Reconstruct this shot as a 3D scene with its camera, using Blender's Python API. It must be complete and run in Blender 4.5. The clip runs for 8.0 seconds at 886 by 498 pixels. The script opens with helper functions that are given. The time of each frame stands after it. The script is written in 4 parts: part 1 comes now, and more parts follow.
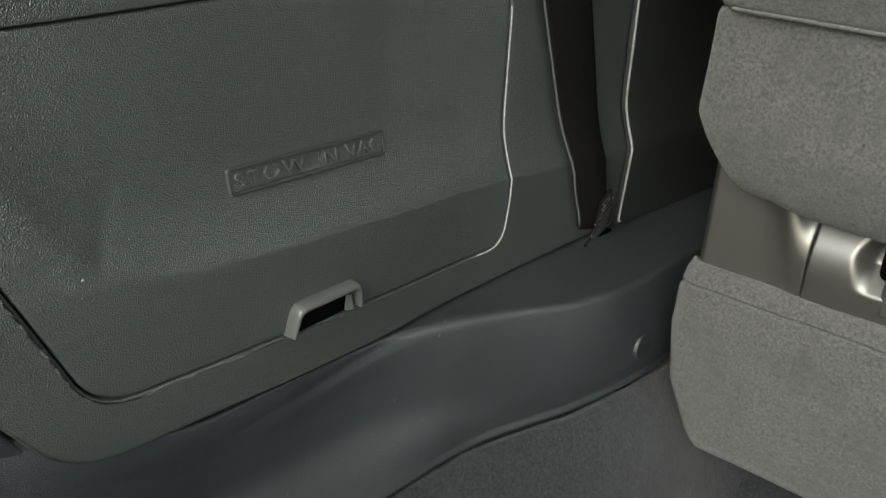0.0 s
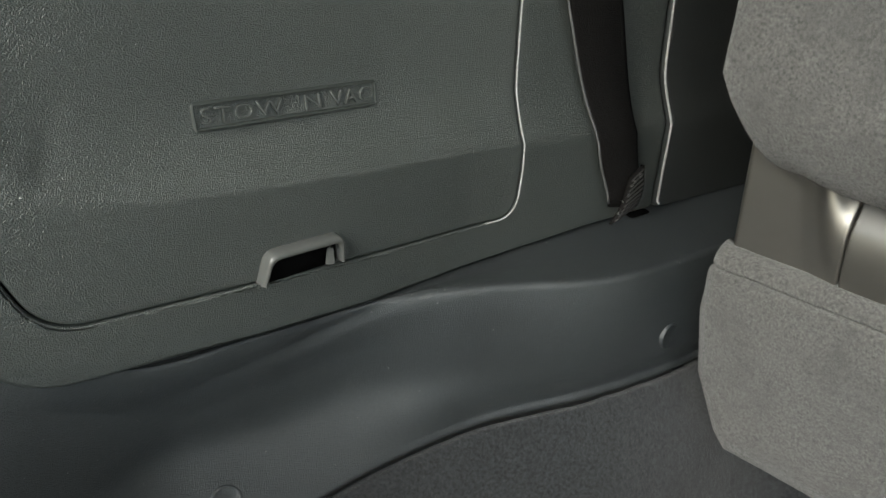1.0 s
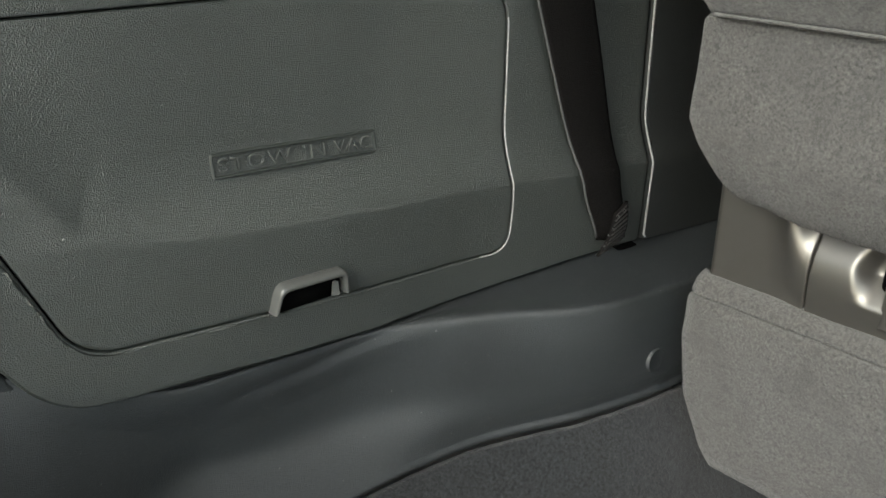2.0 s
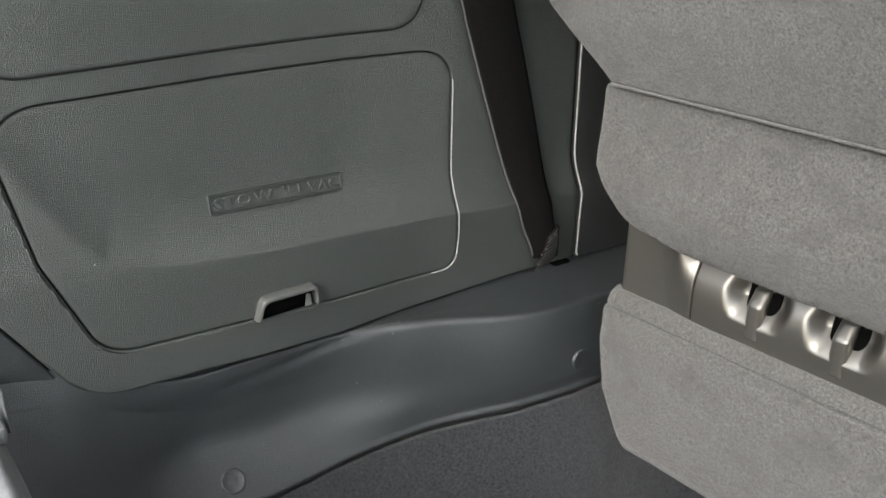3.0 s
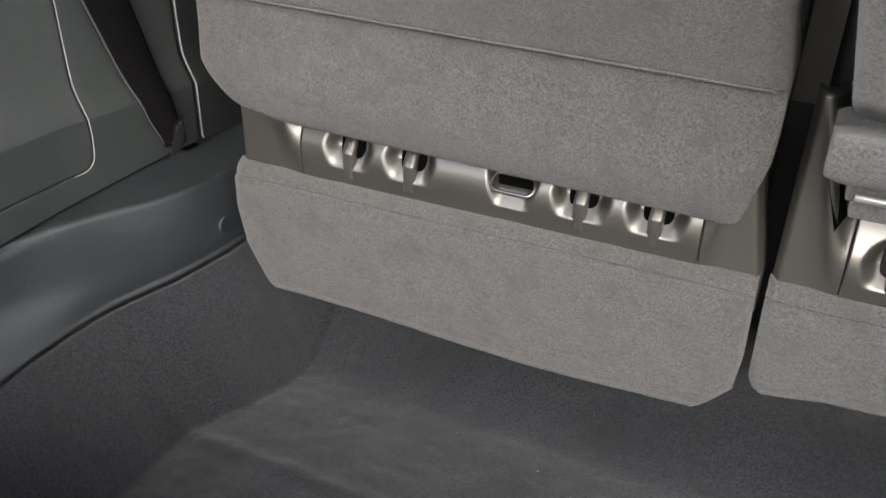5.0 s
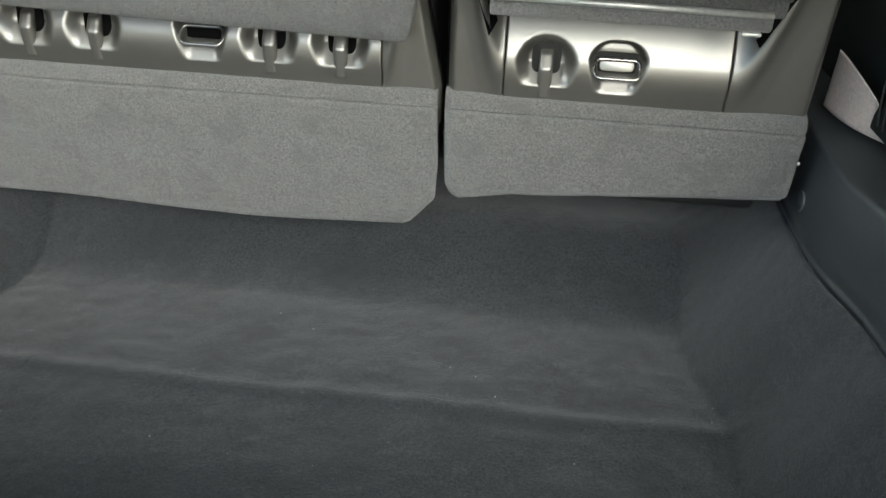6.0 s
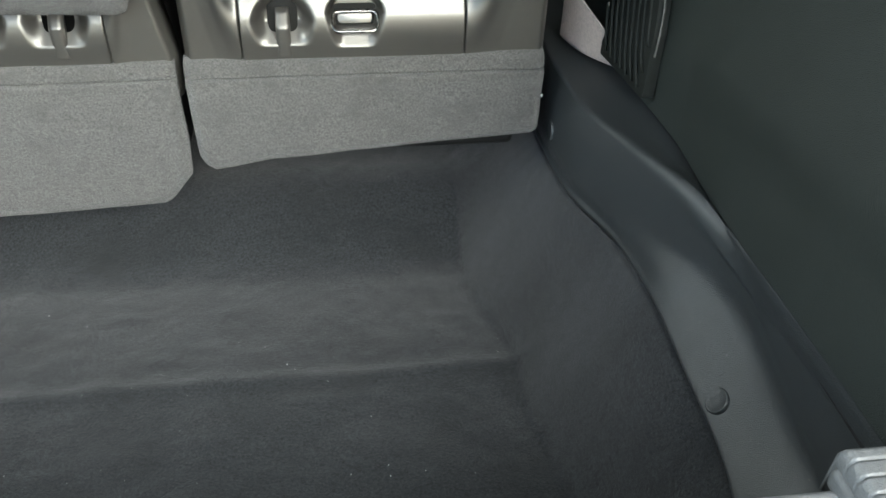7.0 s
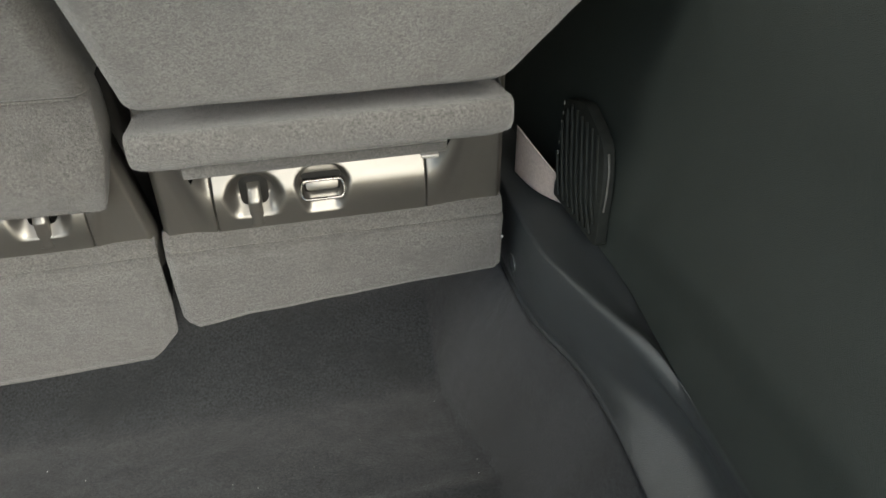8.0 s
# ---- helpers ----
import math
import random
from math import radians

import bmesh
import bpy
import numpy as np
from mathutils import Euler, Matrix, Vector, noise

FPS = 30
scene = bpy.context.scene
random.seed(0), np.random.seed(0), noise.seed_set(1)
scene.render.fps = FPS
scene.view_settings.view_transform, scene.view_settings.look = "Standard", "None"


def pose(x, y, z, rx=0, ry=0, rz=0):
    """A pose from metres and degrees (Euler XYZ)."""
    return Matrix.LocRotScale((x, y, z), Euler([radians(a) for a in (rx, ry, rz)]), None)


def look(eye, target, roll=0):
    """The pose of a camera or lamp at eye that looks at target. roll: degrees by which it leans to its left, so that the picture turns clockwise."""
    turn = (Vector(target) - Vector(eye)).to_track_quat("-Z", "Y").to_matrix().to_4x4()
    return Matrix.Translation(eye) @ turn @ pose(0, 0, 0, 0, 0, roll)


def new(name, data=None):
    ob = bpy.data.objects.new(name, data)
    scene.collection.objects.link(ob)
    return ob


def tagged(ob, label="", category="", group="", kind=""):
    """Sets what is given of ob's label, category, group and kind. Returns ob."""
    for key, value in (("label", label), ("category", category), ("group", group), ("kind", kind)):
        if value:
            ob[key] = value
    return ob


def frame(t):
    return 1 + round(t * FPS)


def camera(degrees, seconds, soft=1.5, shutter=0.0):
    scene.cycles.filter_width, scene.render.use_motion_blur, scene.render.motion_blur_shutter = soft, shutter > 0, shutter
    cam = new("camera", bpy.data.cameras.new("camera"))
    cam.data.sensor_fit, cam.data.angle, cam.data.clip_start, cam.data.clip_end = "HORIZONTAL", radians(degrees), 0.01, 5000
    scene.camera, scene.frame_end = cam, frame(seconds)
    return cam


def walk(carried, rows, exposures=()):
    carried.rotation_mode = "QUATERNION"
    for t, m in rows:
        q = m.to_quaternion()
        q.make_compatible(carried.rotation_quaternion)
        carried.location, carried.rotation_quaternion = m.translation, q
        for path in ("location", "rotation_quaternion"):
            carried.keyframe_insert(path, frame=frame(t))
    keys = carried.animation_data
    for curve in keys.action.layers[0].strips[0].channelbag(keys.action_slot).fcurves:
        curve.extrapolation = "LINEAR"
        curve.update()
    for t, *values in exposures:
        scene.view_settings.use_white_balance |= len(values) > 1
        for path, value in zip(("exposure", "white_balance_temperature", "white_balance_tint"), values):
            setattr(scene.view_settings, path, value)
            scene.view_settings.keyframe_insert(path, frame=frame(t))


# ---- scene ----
cam = camera(55.5, 8.0)
PATH = [
    (0, (-0.316, -0.749, 0.552), (-1.475, 0.646, -0.291), 2.7),
    (0.2, (-0.314, -0.721, 0.523), (-1.557, 0.61, -0.305), 1.9),
    (0.5, (-0.306, -0.701, 0.505), (-1.611, 0.556, -0.341), 2.6),
    (0.8, (-0.273, -0.678, 0.491), (-1.621, 0.553, -0.325), 1.9),
    (1, (-0.25, -0.667, 0.505), (-1.616, 0.537, -0.323), 2.1),
    (1.2, (-0.237, -0.671, 0.499), (-1.617, 0.533, -0.304), 1.4),
    (2.3, (-0.161, -0.695, 0.55), (-1.597, 0.484, -0.19), 0.7),
    (2.5, (-0.139, -0.698, 0.567), (-1.582, 0.47, -0.176), 1.0),
    (3, (-0.037, -0.743, 0.621), (-1.467, 0.428, -0.143), 1.0),
    (3.5, (0.074, -0.825, 0.632), (-1.319, 0.352, -0.189), 1.1),
    (4, (0.12, -0.862, 0.69), (-1.178, 0.363, -0.213), 0.6),
    (4.5, (0.105, -0.882, 0.698), (-0.946, 0.531, -0.251), 1.3),
    (4.7, (0.1, -0.876, 0.709), (-0.818, 0.607, -0.27), 1.1),
    (5.8, (0.19, -0.959, 0.665), (-0.061, 0.675, -0.46), 1.5),
    (6, (0.215, -0.975, 0.655), (0.045, 0.64, -0.512), 1.7),
    (6.5, (0.27, -0.985, 0.648), (0.316, 0.591, -0.583), 1.8),
    (7, (0.287, -0.959, 0.669), (0.524, 0.575, -0.592), 2.3),
    (7.5, (0.297, -0.929, 0.762), (0.616, 0.584, -0.507), 2.4),
    (8, (0.293, -0.899, 0.853), (0.6, 0.629, -0.4), -0.3),
]
EXPOSURES = [(0.0, 1.12, 6500, 1), (1.0, 1.25, 6500, 2), (2.5, 1.35, 6600, 5), (3.5, 1.85, 6350, 10), (4.0, 1.85, 6400, 9), (4.5, 1.35, 6500, 16), (6.0, 1.5, 6250, 0), (6.5, 1.6, 6150, 0), (7.0, 1.65, 6150, 0), (7.5, 1.55, 6500, 2), (8.0, 1.4, 6800, 4)]
walk(cam, [(t, look(eye, target, roll)) for t, eye, target, roll in PATH], EXPOSURES)

# ---------------------------------------------------------------- light
world = bpy.data.worlds.new("sky")
scene.world = world
world.use_nodes = True
wn = world.node_tree
sky = wn.nodes.new("ShaderNodeTexSky")
sky.sky_type = "NISHITA"
sky.sun_disc = False
sky.sun_elevation = radians(38)
sky.sun_rotation = radians(163)
sky.air_density, sky.dust_density, sky.ozone_density = 1.0, 2.0, 1.0
wn.links.new(sky.outputs[0], wn.nodes["Background"].inputs[0])
wn.nodes["Background"].inputs[1].default_value = 0.15
sun = new("sun", bpy.data.lights.new("sun", "SUN"))
sun.data.energy, sun.data.angle, sun.data.color = 2.2, radians(44), (1.0, 0.985, 0.955)
sun.matrix_world = look((0.92, -3.0, 2.45), (0.0, 0.0, 0.0))
for wx, tx, watts in ((0.73, -1.0, 3.8), (-0.815, 1.0, 6.0)):  # added area lamps for daylight at the unseen side windows, to brighten the trim
    lamp = new("window_light", bpy.data.lights.new("window_light", "AREA"))
    lamp.data.shape, lamp.data.size, lamp.data.size_y = "RECTANGLE", 0.52, 0.44
    lamp.data.energy, lamp.data.color = watts, (1.0, 0.99, 0.95)
    lamp.matrix_world = Matrix.Translation((wx, -0.435, 0.935)) @ Matrix(((0, 0, -tx, 0), (-tx, 0, 0, 0), (0, 1, 0, 0), (0, 0, 0, 1)))

# ---------------------------------------------------------------- materials


def material(name, colour, rough, noise_scale=40.0, vary=0.25, bump=0.0, bump_scale=900.0, metal=0.0, stain=0.0, stain_scale=5.0,
             fibre=False, dust=0.0, gloss=0.5):
    """Base colour with grain and slow stains, and fine relief, in metres of the object's own space."""
    m = bpy.data.materials.new(name)
    m.use_nodes = True
    t = m.node_tree
    b = t.nodes["Principled BSDF"]
    b.inputs["Metallic"].default_value = metal
    b.inputs["Specular IOR Level"].default_value = gloss
    co = t.nodes.new("ShaderNodeTexCoord")

    def noise_tex(scale, detail=3.0, roughness=0.6):
        n = t.nodes.new("ShaderNodeTexNoise")
        n.inputs["Scale"].default_value, n.inputs["Detail"].default_value, n.inputs["Roughness"].default_value = scale, detail, roughness
        t.links.new(co.outputs["Object"], n.inputs["Vector"])
        return n

    def mixed(a, c, fac_socket, lo, hi, blend="MIX"):
        r = t.nodes.new("ShaderNodeMapRange")
        r.inputs["From Min"].default_value, r.inputs["From Max"].default_value = lo, hi
        t.links.new(fac_socket, r.inputs["Value"])
        x = t.nodes.new("ShaderNodeMix")
        x.data_type, x.blend_type = "RGBA", blend
        t.links.new(r.outputs[0], x.inputs["Factor"])
        for value, sock in ((a, x.inputs["A"]), (c, x.inputs["B"])):
            if hasattr(value, "is_linked"):
                t.links.new(value, sock)
            else:
                sock.default_value = (*value, 1)
        return x.outputs["Result"]

    lo = tuple(v * (1 - vary) for v in colour)
    hi = tuple(v * (1 + vary) for v in colour)
    fine = noise_tex(noise_scale, 4)
    col = mixed(lo, hi, fine.outputs[0], *((0.3, 0.7) if vary > 0.1 else (0.0, 1.0)))
    if stain:
        slow = noise_tex(stain_scale, 5, 0.65)
        grey = tuple(v * (1 - stain) for v in colour)
        col = mixed(col, grey, slow.outputs[0], 0.5, 0.75)
    if dust:
        specks = noise_tex(260.0, 2)
        col = mixed(col, (0.32, 0.31, 0.29), specks.outputs[0], 0.76 - dust * 0.05, 0.82)
    t.links.new(col, b.inputs["Base Color"])
    rr = t.nodes.new("ShaderNodeMapRange")
    rr.inputs["To Min"].default_value, rr.inputs["To Max"].default_value = rough - 0.07, rough + 0.07
    t.links.new(noise_tex(9.0, 4).outputs[0], rr.inputs["Value"])
    t.links.new(rr.outputs[0], b.inputs["Roughness"])
    if fibre:
        b.inputs["Sheen Weight"].default_value = 0.25
        b.inputs["Sheen Roughness"].default_value = 0.6
        b.inputs["Specular IOR Level"].default_value = 0.15
    if bump:
        bp = t.nodes.new("ShaderNodeBump")
        bp.inputs["Strength"].default_value, bp.inputs["Distance"].default_value = bump, 0.001
        if fibre:
            h = noise_tex(bump_scale, 4, 0.75).outputs[0]
        else:
            v = t.nodes.new("ShaderNodeTexVoronoi")
            v.feature = "SMOOTH_F1"
            v.inputs["Scale"].default_value = bump_scale
            t.links.new(co.outputs["Object"], v.inputs["Vector"])
            h = v.outputs["Distance"]
        t.links.new(h, bp.inputs["Height"])
        t.links.new(bp.outputs[0], b.inputs["Normal"])
    return m


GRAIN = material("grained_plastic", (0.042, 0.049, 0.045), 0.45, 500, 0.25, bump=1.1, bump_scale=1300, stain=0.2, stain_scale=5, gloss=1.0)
SMOOTH = material("smooth_plastic", (0.034, 0.038, 0.040), 0.37, 450, 0.16, bump=0.55, bump_scale=1200, gloss=0.7, dust=0.5, stain=0.25, stain_scale=9)
BLACK = material("black_rubber", (0.008, 0.008, 0.008), 0.7, 50, 0.2)
WEB = material("belt_webbing", (0.0075, 0.0068, 0.0066), 0.85, 500, 0.4, bump=0.6, bump_scale=900, gloss=0.1)
THREADDARK = material("dark_thread", (0.017, 0.016, 0.016), 0.8, 800, 0.4)
THREAD = material("frayed_thread", (0.10, 0.10, 0.10), 0.8, 800, 0.4)
CARPET = material("floor_carpet", (0.0175, 0.0192, 0.0217), 0.95, 300, 0.80, bump=1.3, bump_scale=380, stain=0.42, stain_scale=8, fibre=True)
FLEECE = material("seat_back_carpet", (0.085, 0.081, 0.0765), 0.95, 400, 0.55, bump=1.5, bump_scale=520, stain=0.26, stain_scale=26, fibre=True)
SEATPL = material("seat_plastic", (0.190, 0.181, 0.165), 0.39, 90, 0.04, metal=0.85)
STITCH = material("stitching", (0.15, 0.145, 0.135), 0.85, 700, 0.2)
SLOT = material("slot_plastic", (0.014, 0.0135, 0.0125), 0.7, 90, 0.1, gloss=0.15)
WIRE = material("loop_wire", (0.30, 0.29, 0.275), 0.28, 40, 0.08, metal=1.0)
CHROME = material("bright_steel", (0.60, 0.58, 0.55), 0.30, 40, 0.08, metal=1.0)
SILLPL = material("sill_plastic", (0.22, 0.225, 0.233), 0.36, 60, 0.1, bump=0.2, bump_scale=700, stain=0.2, stain_scale=9)
BUFFER = material("buffer_rubber", (0.150, 0.155, 0.158), 0.42, 200, 0.12, bump=0.3, bump_scale=800, stain=0.2, stain_scale=12)
STRAP = material("pale_strap", (0.44, 0.37, 0.335), 0.38, 300, 0.15, bump=0.3, bump_scale=800)
STRAPEDGE = material("brown_strap_edge", (0.20, 0.11, 0.06), 0.6, 300, 0.3)
VOID = material("deep_black", (0.002, 0.002, 0.002), 0.95, 50, 0.1, gloss=0.05)
ROD = material("dull_steel", (0.42, 0.41, 0.385), 0.42, 200, 0.15, metal=0.55)
# also colours the light caught along the door opening's edge
PALE = material("pale_bits_and_glint", (0.40, 0.40, 0.39), 0.35, 300, 0.3)
# trim plastic taken darker for the shade beside the seat
DARKPL = material("shaded_plastic", (0.022, 0.024, 0.024), 0.5, 500, 0.2, bump=0.6, bump_scale=1150)
PLATE = material("plate_plastic", (0.040, 0.045, 0.042), 0.35, 200, 0.1)
# darker copy of the grained plastic, standing in for shade on the right
SIDEPL = material("shaded_side_plastic", (0.022, 0.027, 0.024), 0.50, 400, 0.2, bump=0.7, bump_scale=1300, stain=0.2, stain_scale=4)
# plate plastic lightened to stand for light on the letters' edges
LETTERS = material("lit_letters", (0.075, 0.080, 0.076), 0.30, 200, 0.15)
# door plastic with the pull's shine put in as a lighter colour
PULLPL = material("lit_pull", (0.085, 0.087, 0.084), 0.25, 90, 0.1)
GLOSSBLACK = material("satin_black", (0.018, 0.020, 0.018), 0.65, 90, 0.2, gloss=0.2)
LINER = material("roof_liner", (0.30, 0.29, 0.27), 0.9, 300, 0.1, bump=0.3, bump_scale=700, fibre=True)
LIDPL = material("tailgate_trim", (0.10, 0.10, 0.10), 0.55, 300, 0.15, bump=0.4, bump_scale=900)
ASPHALT = material("asphalt", (0.06, 0.06, 0.06), 0.9, 30, 0.3, bump=0.5, bump_scale=90)

# ---------------------------------------------------------------- mesh helpers


def mesh(name, verts, faces, mat, smooth=True):
    me = bpy.data.meshes.new(name)
    me.from_pydata([tuple(map(float, v)) for v in verts], [], faces)
    bm = bmesh.new()
    bm.from_mesh(me)
    bmesh.ops.remove_doubles(bm, verts=bm.verts, dist=1e-6)
    bmesh.ops.recalc_face_normals(bm, faces=bm.faces)
    bm.to_mesh(me)
    bm.free()
    me.materials.append(mat)
    if smooth:
        me.polygons.foreach_set("use_smooth", [True] * len(me.polygons))
    return me


def part(name, me, parent, label=""):
    ob = new(name, me)
    ob.parent = parent
    if label:
        tagged(ob, label)
    return ob


def thing(name, label, category, group="", kind="", at=(0, 0, 0)):
    ob = new(name)
    ob.empty_display_size = 0.05
    ob.location = at
    return tagged(ob, label, category, group, kind)


def gridfaces(nu, nv, off=0, wrap=False):
    f = []
    for i in range(nu if wrap else nu - 1):
        for j in range(nv - 1):
            a, b = i * nv + j, ((i + 1) % nu) * nv + j
            f.append((off + a, off + b, off + b + 1, off + a + 1))
    return f


def sheet(name, fn, us, vs, mat, wrap=False):
    """A surface fn(u, v) over two lists of parameters."""
    return mesh(name, [fn(u, v) for u in us for v in vs], gridfaces(len(us), len(vs), 0, wrap), mat)


def slab(name, fn, us, vs, depth, mat):
    """A sheet with a back, set off by the vector depth, and closed edges."""
    nu, nv = len(us), len(vs)
    front = [Vector(fn(u, v)) for u in us for v in vs]
    d = Vector(depth)
    verts = front + [p + d for p in front]
    n = nu * nv
    faces = gridfaces(nu, nv) + [tuple(reversed(f)) for f in gridfaces(nu, nv, n)]
    rim = [i * nv for i in range(nu)] + [(nu - 1) * nv + j for j in range(1, nv)]
    rim += [i * nv + nv - 1 for i in range(nu - 2, -1, -1)] + [j for j in range(nv - 2, 0, -1)]
    for a, b in zip(rim, rim[1:] + rim[:1]):
        faces.append((a, b, b + n, a + n))
    return mesh(name, verts, faces, mat)


def box(name, x0, x1, y0, y1, z0, z1, mat, bevel=0.004, seg=3):
    bm = bmesh.new()
    bmesh.ops.create_cube(bm, size=1.0)
    bmesh.ops.scale(bm, vec=(x1 - x0, y1 - y0, z1 - z0), verts=bm.verts)
    bmesh.ops.translate(bm, vec=((x0 + x1) / 2, (y0 + y1) / 2, (z0 + z1) / 2), verts=bm.verts)
    if bevel:
        bmesh.ops.bevel(bm, geom=bm.edges[:], offset=bevel, segments=seg, affect="EDGES", profile=0.5)
    me = bpy.data.meshes.new(name)
    bm.to_mesh(me)
    bm.free()
    me.materials.append(mat)
    me.polygons.foreach_set("use_smooth", [bool(bevel)] * len(me.polygons))
    return me


def prism(name, outline, place, depth, mat, bevel=0.003, seg=3):
    """A plate from an outline of (a, b), laid out by place(a, b), with its thickness along depth and rounded edges."""
    bm = bmesh.new()
    f = bm.faces.new([bm.verts.new(place(a, b)) for a, b in outline])
    r = bmesh.ops.extrude_face_region(bm, geom=[f])
    vs = [v for v in r["geom"] if isinstance(v, bmesh.types.BMVert)]
    bmesh.ops.translate(bm, vec=depth, verts=vs)
    bmesh.ops.recalc_face_normals(bm, faces=bm.faces)
    if bevel:
        bmesh.ops.bevel(bm, geom=bm.edges[:], offset=bevel, segments=seg, affect="EDGES", profile=0.5, clamp_overlap=True)
    me = bpy.data.meshes.new(name)
    bm.to_mesh(me)
    bm.free()
    me.materials.append(mat)
    me.polygons.foreach_set("use_smooth", [True] * len(me.polygons))
    return me


def tube(name, points, radius, mat, closed=False, sides=10, flat=1.0):
    """A round bar along points."""
    pts = [Vector(p) for p in points]
    n = len(pts)
    verts = []
    for i, p in enumerate(pts):
        a = pts[(i - 1) % n] if closed or i else p
        b = pts[(i + 1) % n] if closed or i < n - 1 else p
        d = (b - a).normalized()
        side = d.cross(Vector((0.13, 0.21, 0.97))).normalized()
        up = side.cross(d)
        for k in range(sides):
            w = 2 * math.pi * k / sides
            verts.append(p + side * math.cos(w) * radius + up * math.sin(w) * radius * flat)
    faces = []
    for i in range(n if closed else n - 1):
        for k in range(sides):
            a, b = i * sides, ((i + 1) % n) * sides
            faces.append((a + k, a + (k + 1) % sides, b + (k + 1) % sides, b + k))
    if not closed:
        faces += [tuple(range(sides)), tuple(range((n - 1) * sides, n * sides))]
    return mesh(name, verts, faces, mat)


def rounded(corners, steps=10):
    """A closed outline from (a, b, radius) corners."""
    out = []
    n = len(corners)
    for i in range(n):
        p = Vector(corners[i][:2])
        a = (Vector(corners[i - 1][:2]) - p)
        b = (Vector(corners[(i + 1) % n][:2]) - p)
        r = corners[i][2]
        la, lb = a.length, b.length
        a, b = a / la, b / lb
        half = math.acos(max(-1, min(1, a.dot(b)))) / 2
        if r <= 0 or half > 1.55:
            out.append(tuple(p))
            continue
        reach = min(r / math.tan(half), la * 0.49, lb * 0.49)
        p0, p1 = p + a * reach, p + b * reach
        for k in range(steps + 1):
            s = k / steps
            q = p0 * (1 - s) ** 2 + p * 2 * s * (1 - s) + p1 * s ** 2
            out.append((q.x, q.y))
    return out


def polar(outline, centre, angles):
    """Where rays from centre at the angles meet a closed outline."""
    o = np.array(outline) - np.array(centre)
    a, b = o, np.roll(o, -1, 0)
    res = []
    for w in angles:
        d = np.array((math.cos(w), math.sin(w)))
        nrm = np.array((-d[1], d[0]))
        sa, sb = a @ nrm, b @ nrm
        best = 0.0
        for i in np.nonzero(sa * sb <= 0)[0]:
            q = a[i] + (b[i] - a[i]) * (sa[i] / (sa[i] - sb[i] + 1e-12))
            best = max(best, q @ d)
        res.append((centre[0] + d[0] * best, centre[1] + d[1] * best))
    return np.array(res)


def smoothstep(a, b, v):
    v = max(0.0, min(1.0, (v - a) / (b - a)))
    return v * v * (3 - 2 * v)


def spline(ks, vs, q):
    """Catmull-Rom through (ks, vs)."""
    i = max(0, min(len(ks) - 2, int(np.searchsorted(ks, q)) - 1))
    h = ks[i + 1] - ks[i]
    t = max(0.0, min(1.0, (q - ks[i]) / h))

    def slope(k):
        lo, hi = max(0, k - 1), min(len(ks) - 1, k + 1)
        return (vs[hi] - vs[lo]) / (ks[hi] - ks[lo])
    m0, m1 = slope(i) * h, slope(i + 1) * h
    return (2 * t**3 - 3 * t**2 + 1) * vs[i] + (t**3 - 2 * t**2 + t) * m0 + (-2 * t**3 + 3 * t**2) * vs[i + 1] + (t**3 - t**2) * m1


def lin(a, b, n):
    return [a + (b - a) * i / (n - 1) for i in range(n)]


MID = -0.042  # the middle of the cargo bay


def side(p, s):
    """A point of the left wall, or its mirror on the right."""
    return p if s < 0 else (2 * MID - p[0], p[1], p[2])


# ---------------------------------------------------------------- the two side walls
KY = [-0.72, -0.6, -0.5, -0.4, -0.3, -0.2, -0.1, 0.0, 0.1, 0.3]
EDGE_XL = [-0.680, -0.708, -0.731, -0.735, -0.730, -0.713, -0.668, -0.642, -0.640, -0.640]
EDGE_ZL = [-0.004, 0.020, 0.025, 0.021, 0.030, 0.038, 0.050, 0.058, 0.058, 0.058]
EDGE_XR = [-0.695, -0.712, -0.727, -0.719, -0.710, -0.699, -0.667, -0.657, -0.660, -0.660]
EDGE_ZR = [-0.026, -0.006, 0.010, 0.032, 0.053, 0.051, 0.051, 0.051, 0.043, 0.040]


def edge_at(y, s):
    """Where the lower trim meets the carpet, as if on the left."""
    return spline(KY, EDGE_XL if s < 0 else EDGE_XR, y), spline(KY, EDGE_ZL if s < 0 else EDGE_ZR, y)


RIDGE_X = [-0.756, -0.756, -0.757, -0.758, -0.755, -0.716, -0.664, -0.649, -0.646, -0.650]
RIDGE_Z = [0.170, 0.168, 0.168, 0.167, 0.1675, 0.169, 0.168, 0.167, 0.167, 0.167]
RIDGE_XR = [-0.752, -0.752, -0.750, -0.742, -0.727, -0.696, -0.669, -0.660, -0.660, -0.665]
RIDGE_ZR = [0.170, 0.168, 0.164, 0.166, 0.178, 0.174, 0.167, 0.166, 0.166, 0.166]
SEAM_Z = [0.260, 0.235, 0.184, 0.176, 0.173, 0.177, 0.182, 0.186, 0.190, 0.195]


SEAM_ZR = [0.196, 0.190, 0.184, 0.176, 0.173, 0.177, 0.182, 0.186, 0.190, 0.195]


def fold_z(y):
    return spline([-0.8, -0.55, -0.45, -0.3, -0.15, -0.05, 0.3], [0.33, 0.315, 0.302, 0.292, 0.285, 0.281, 0.275], y)


def fold_right(y):
    return spline([-0.8, -0.6, -0.45, -0.33, -0.2, -0.1, 0.3], [0.30, 0.285, 0.267, 0.252, 0.225, 0.192, 0.15], y)


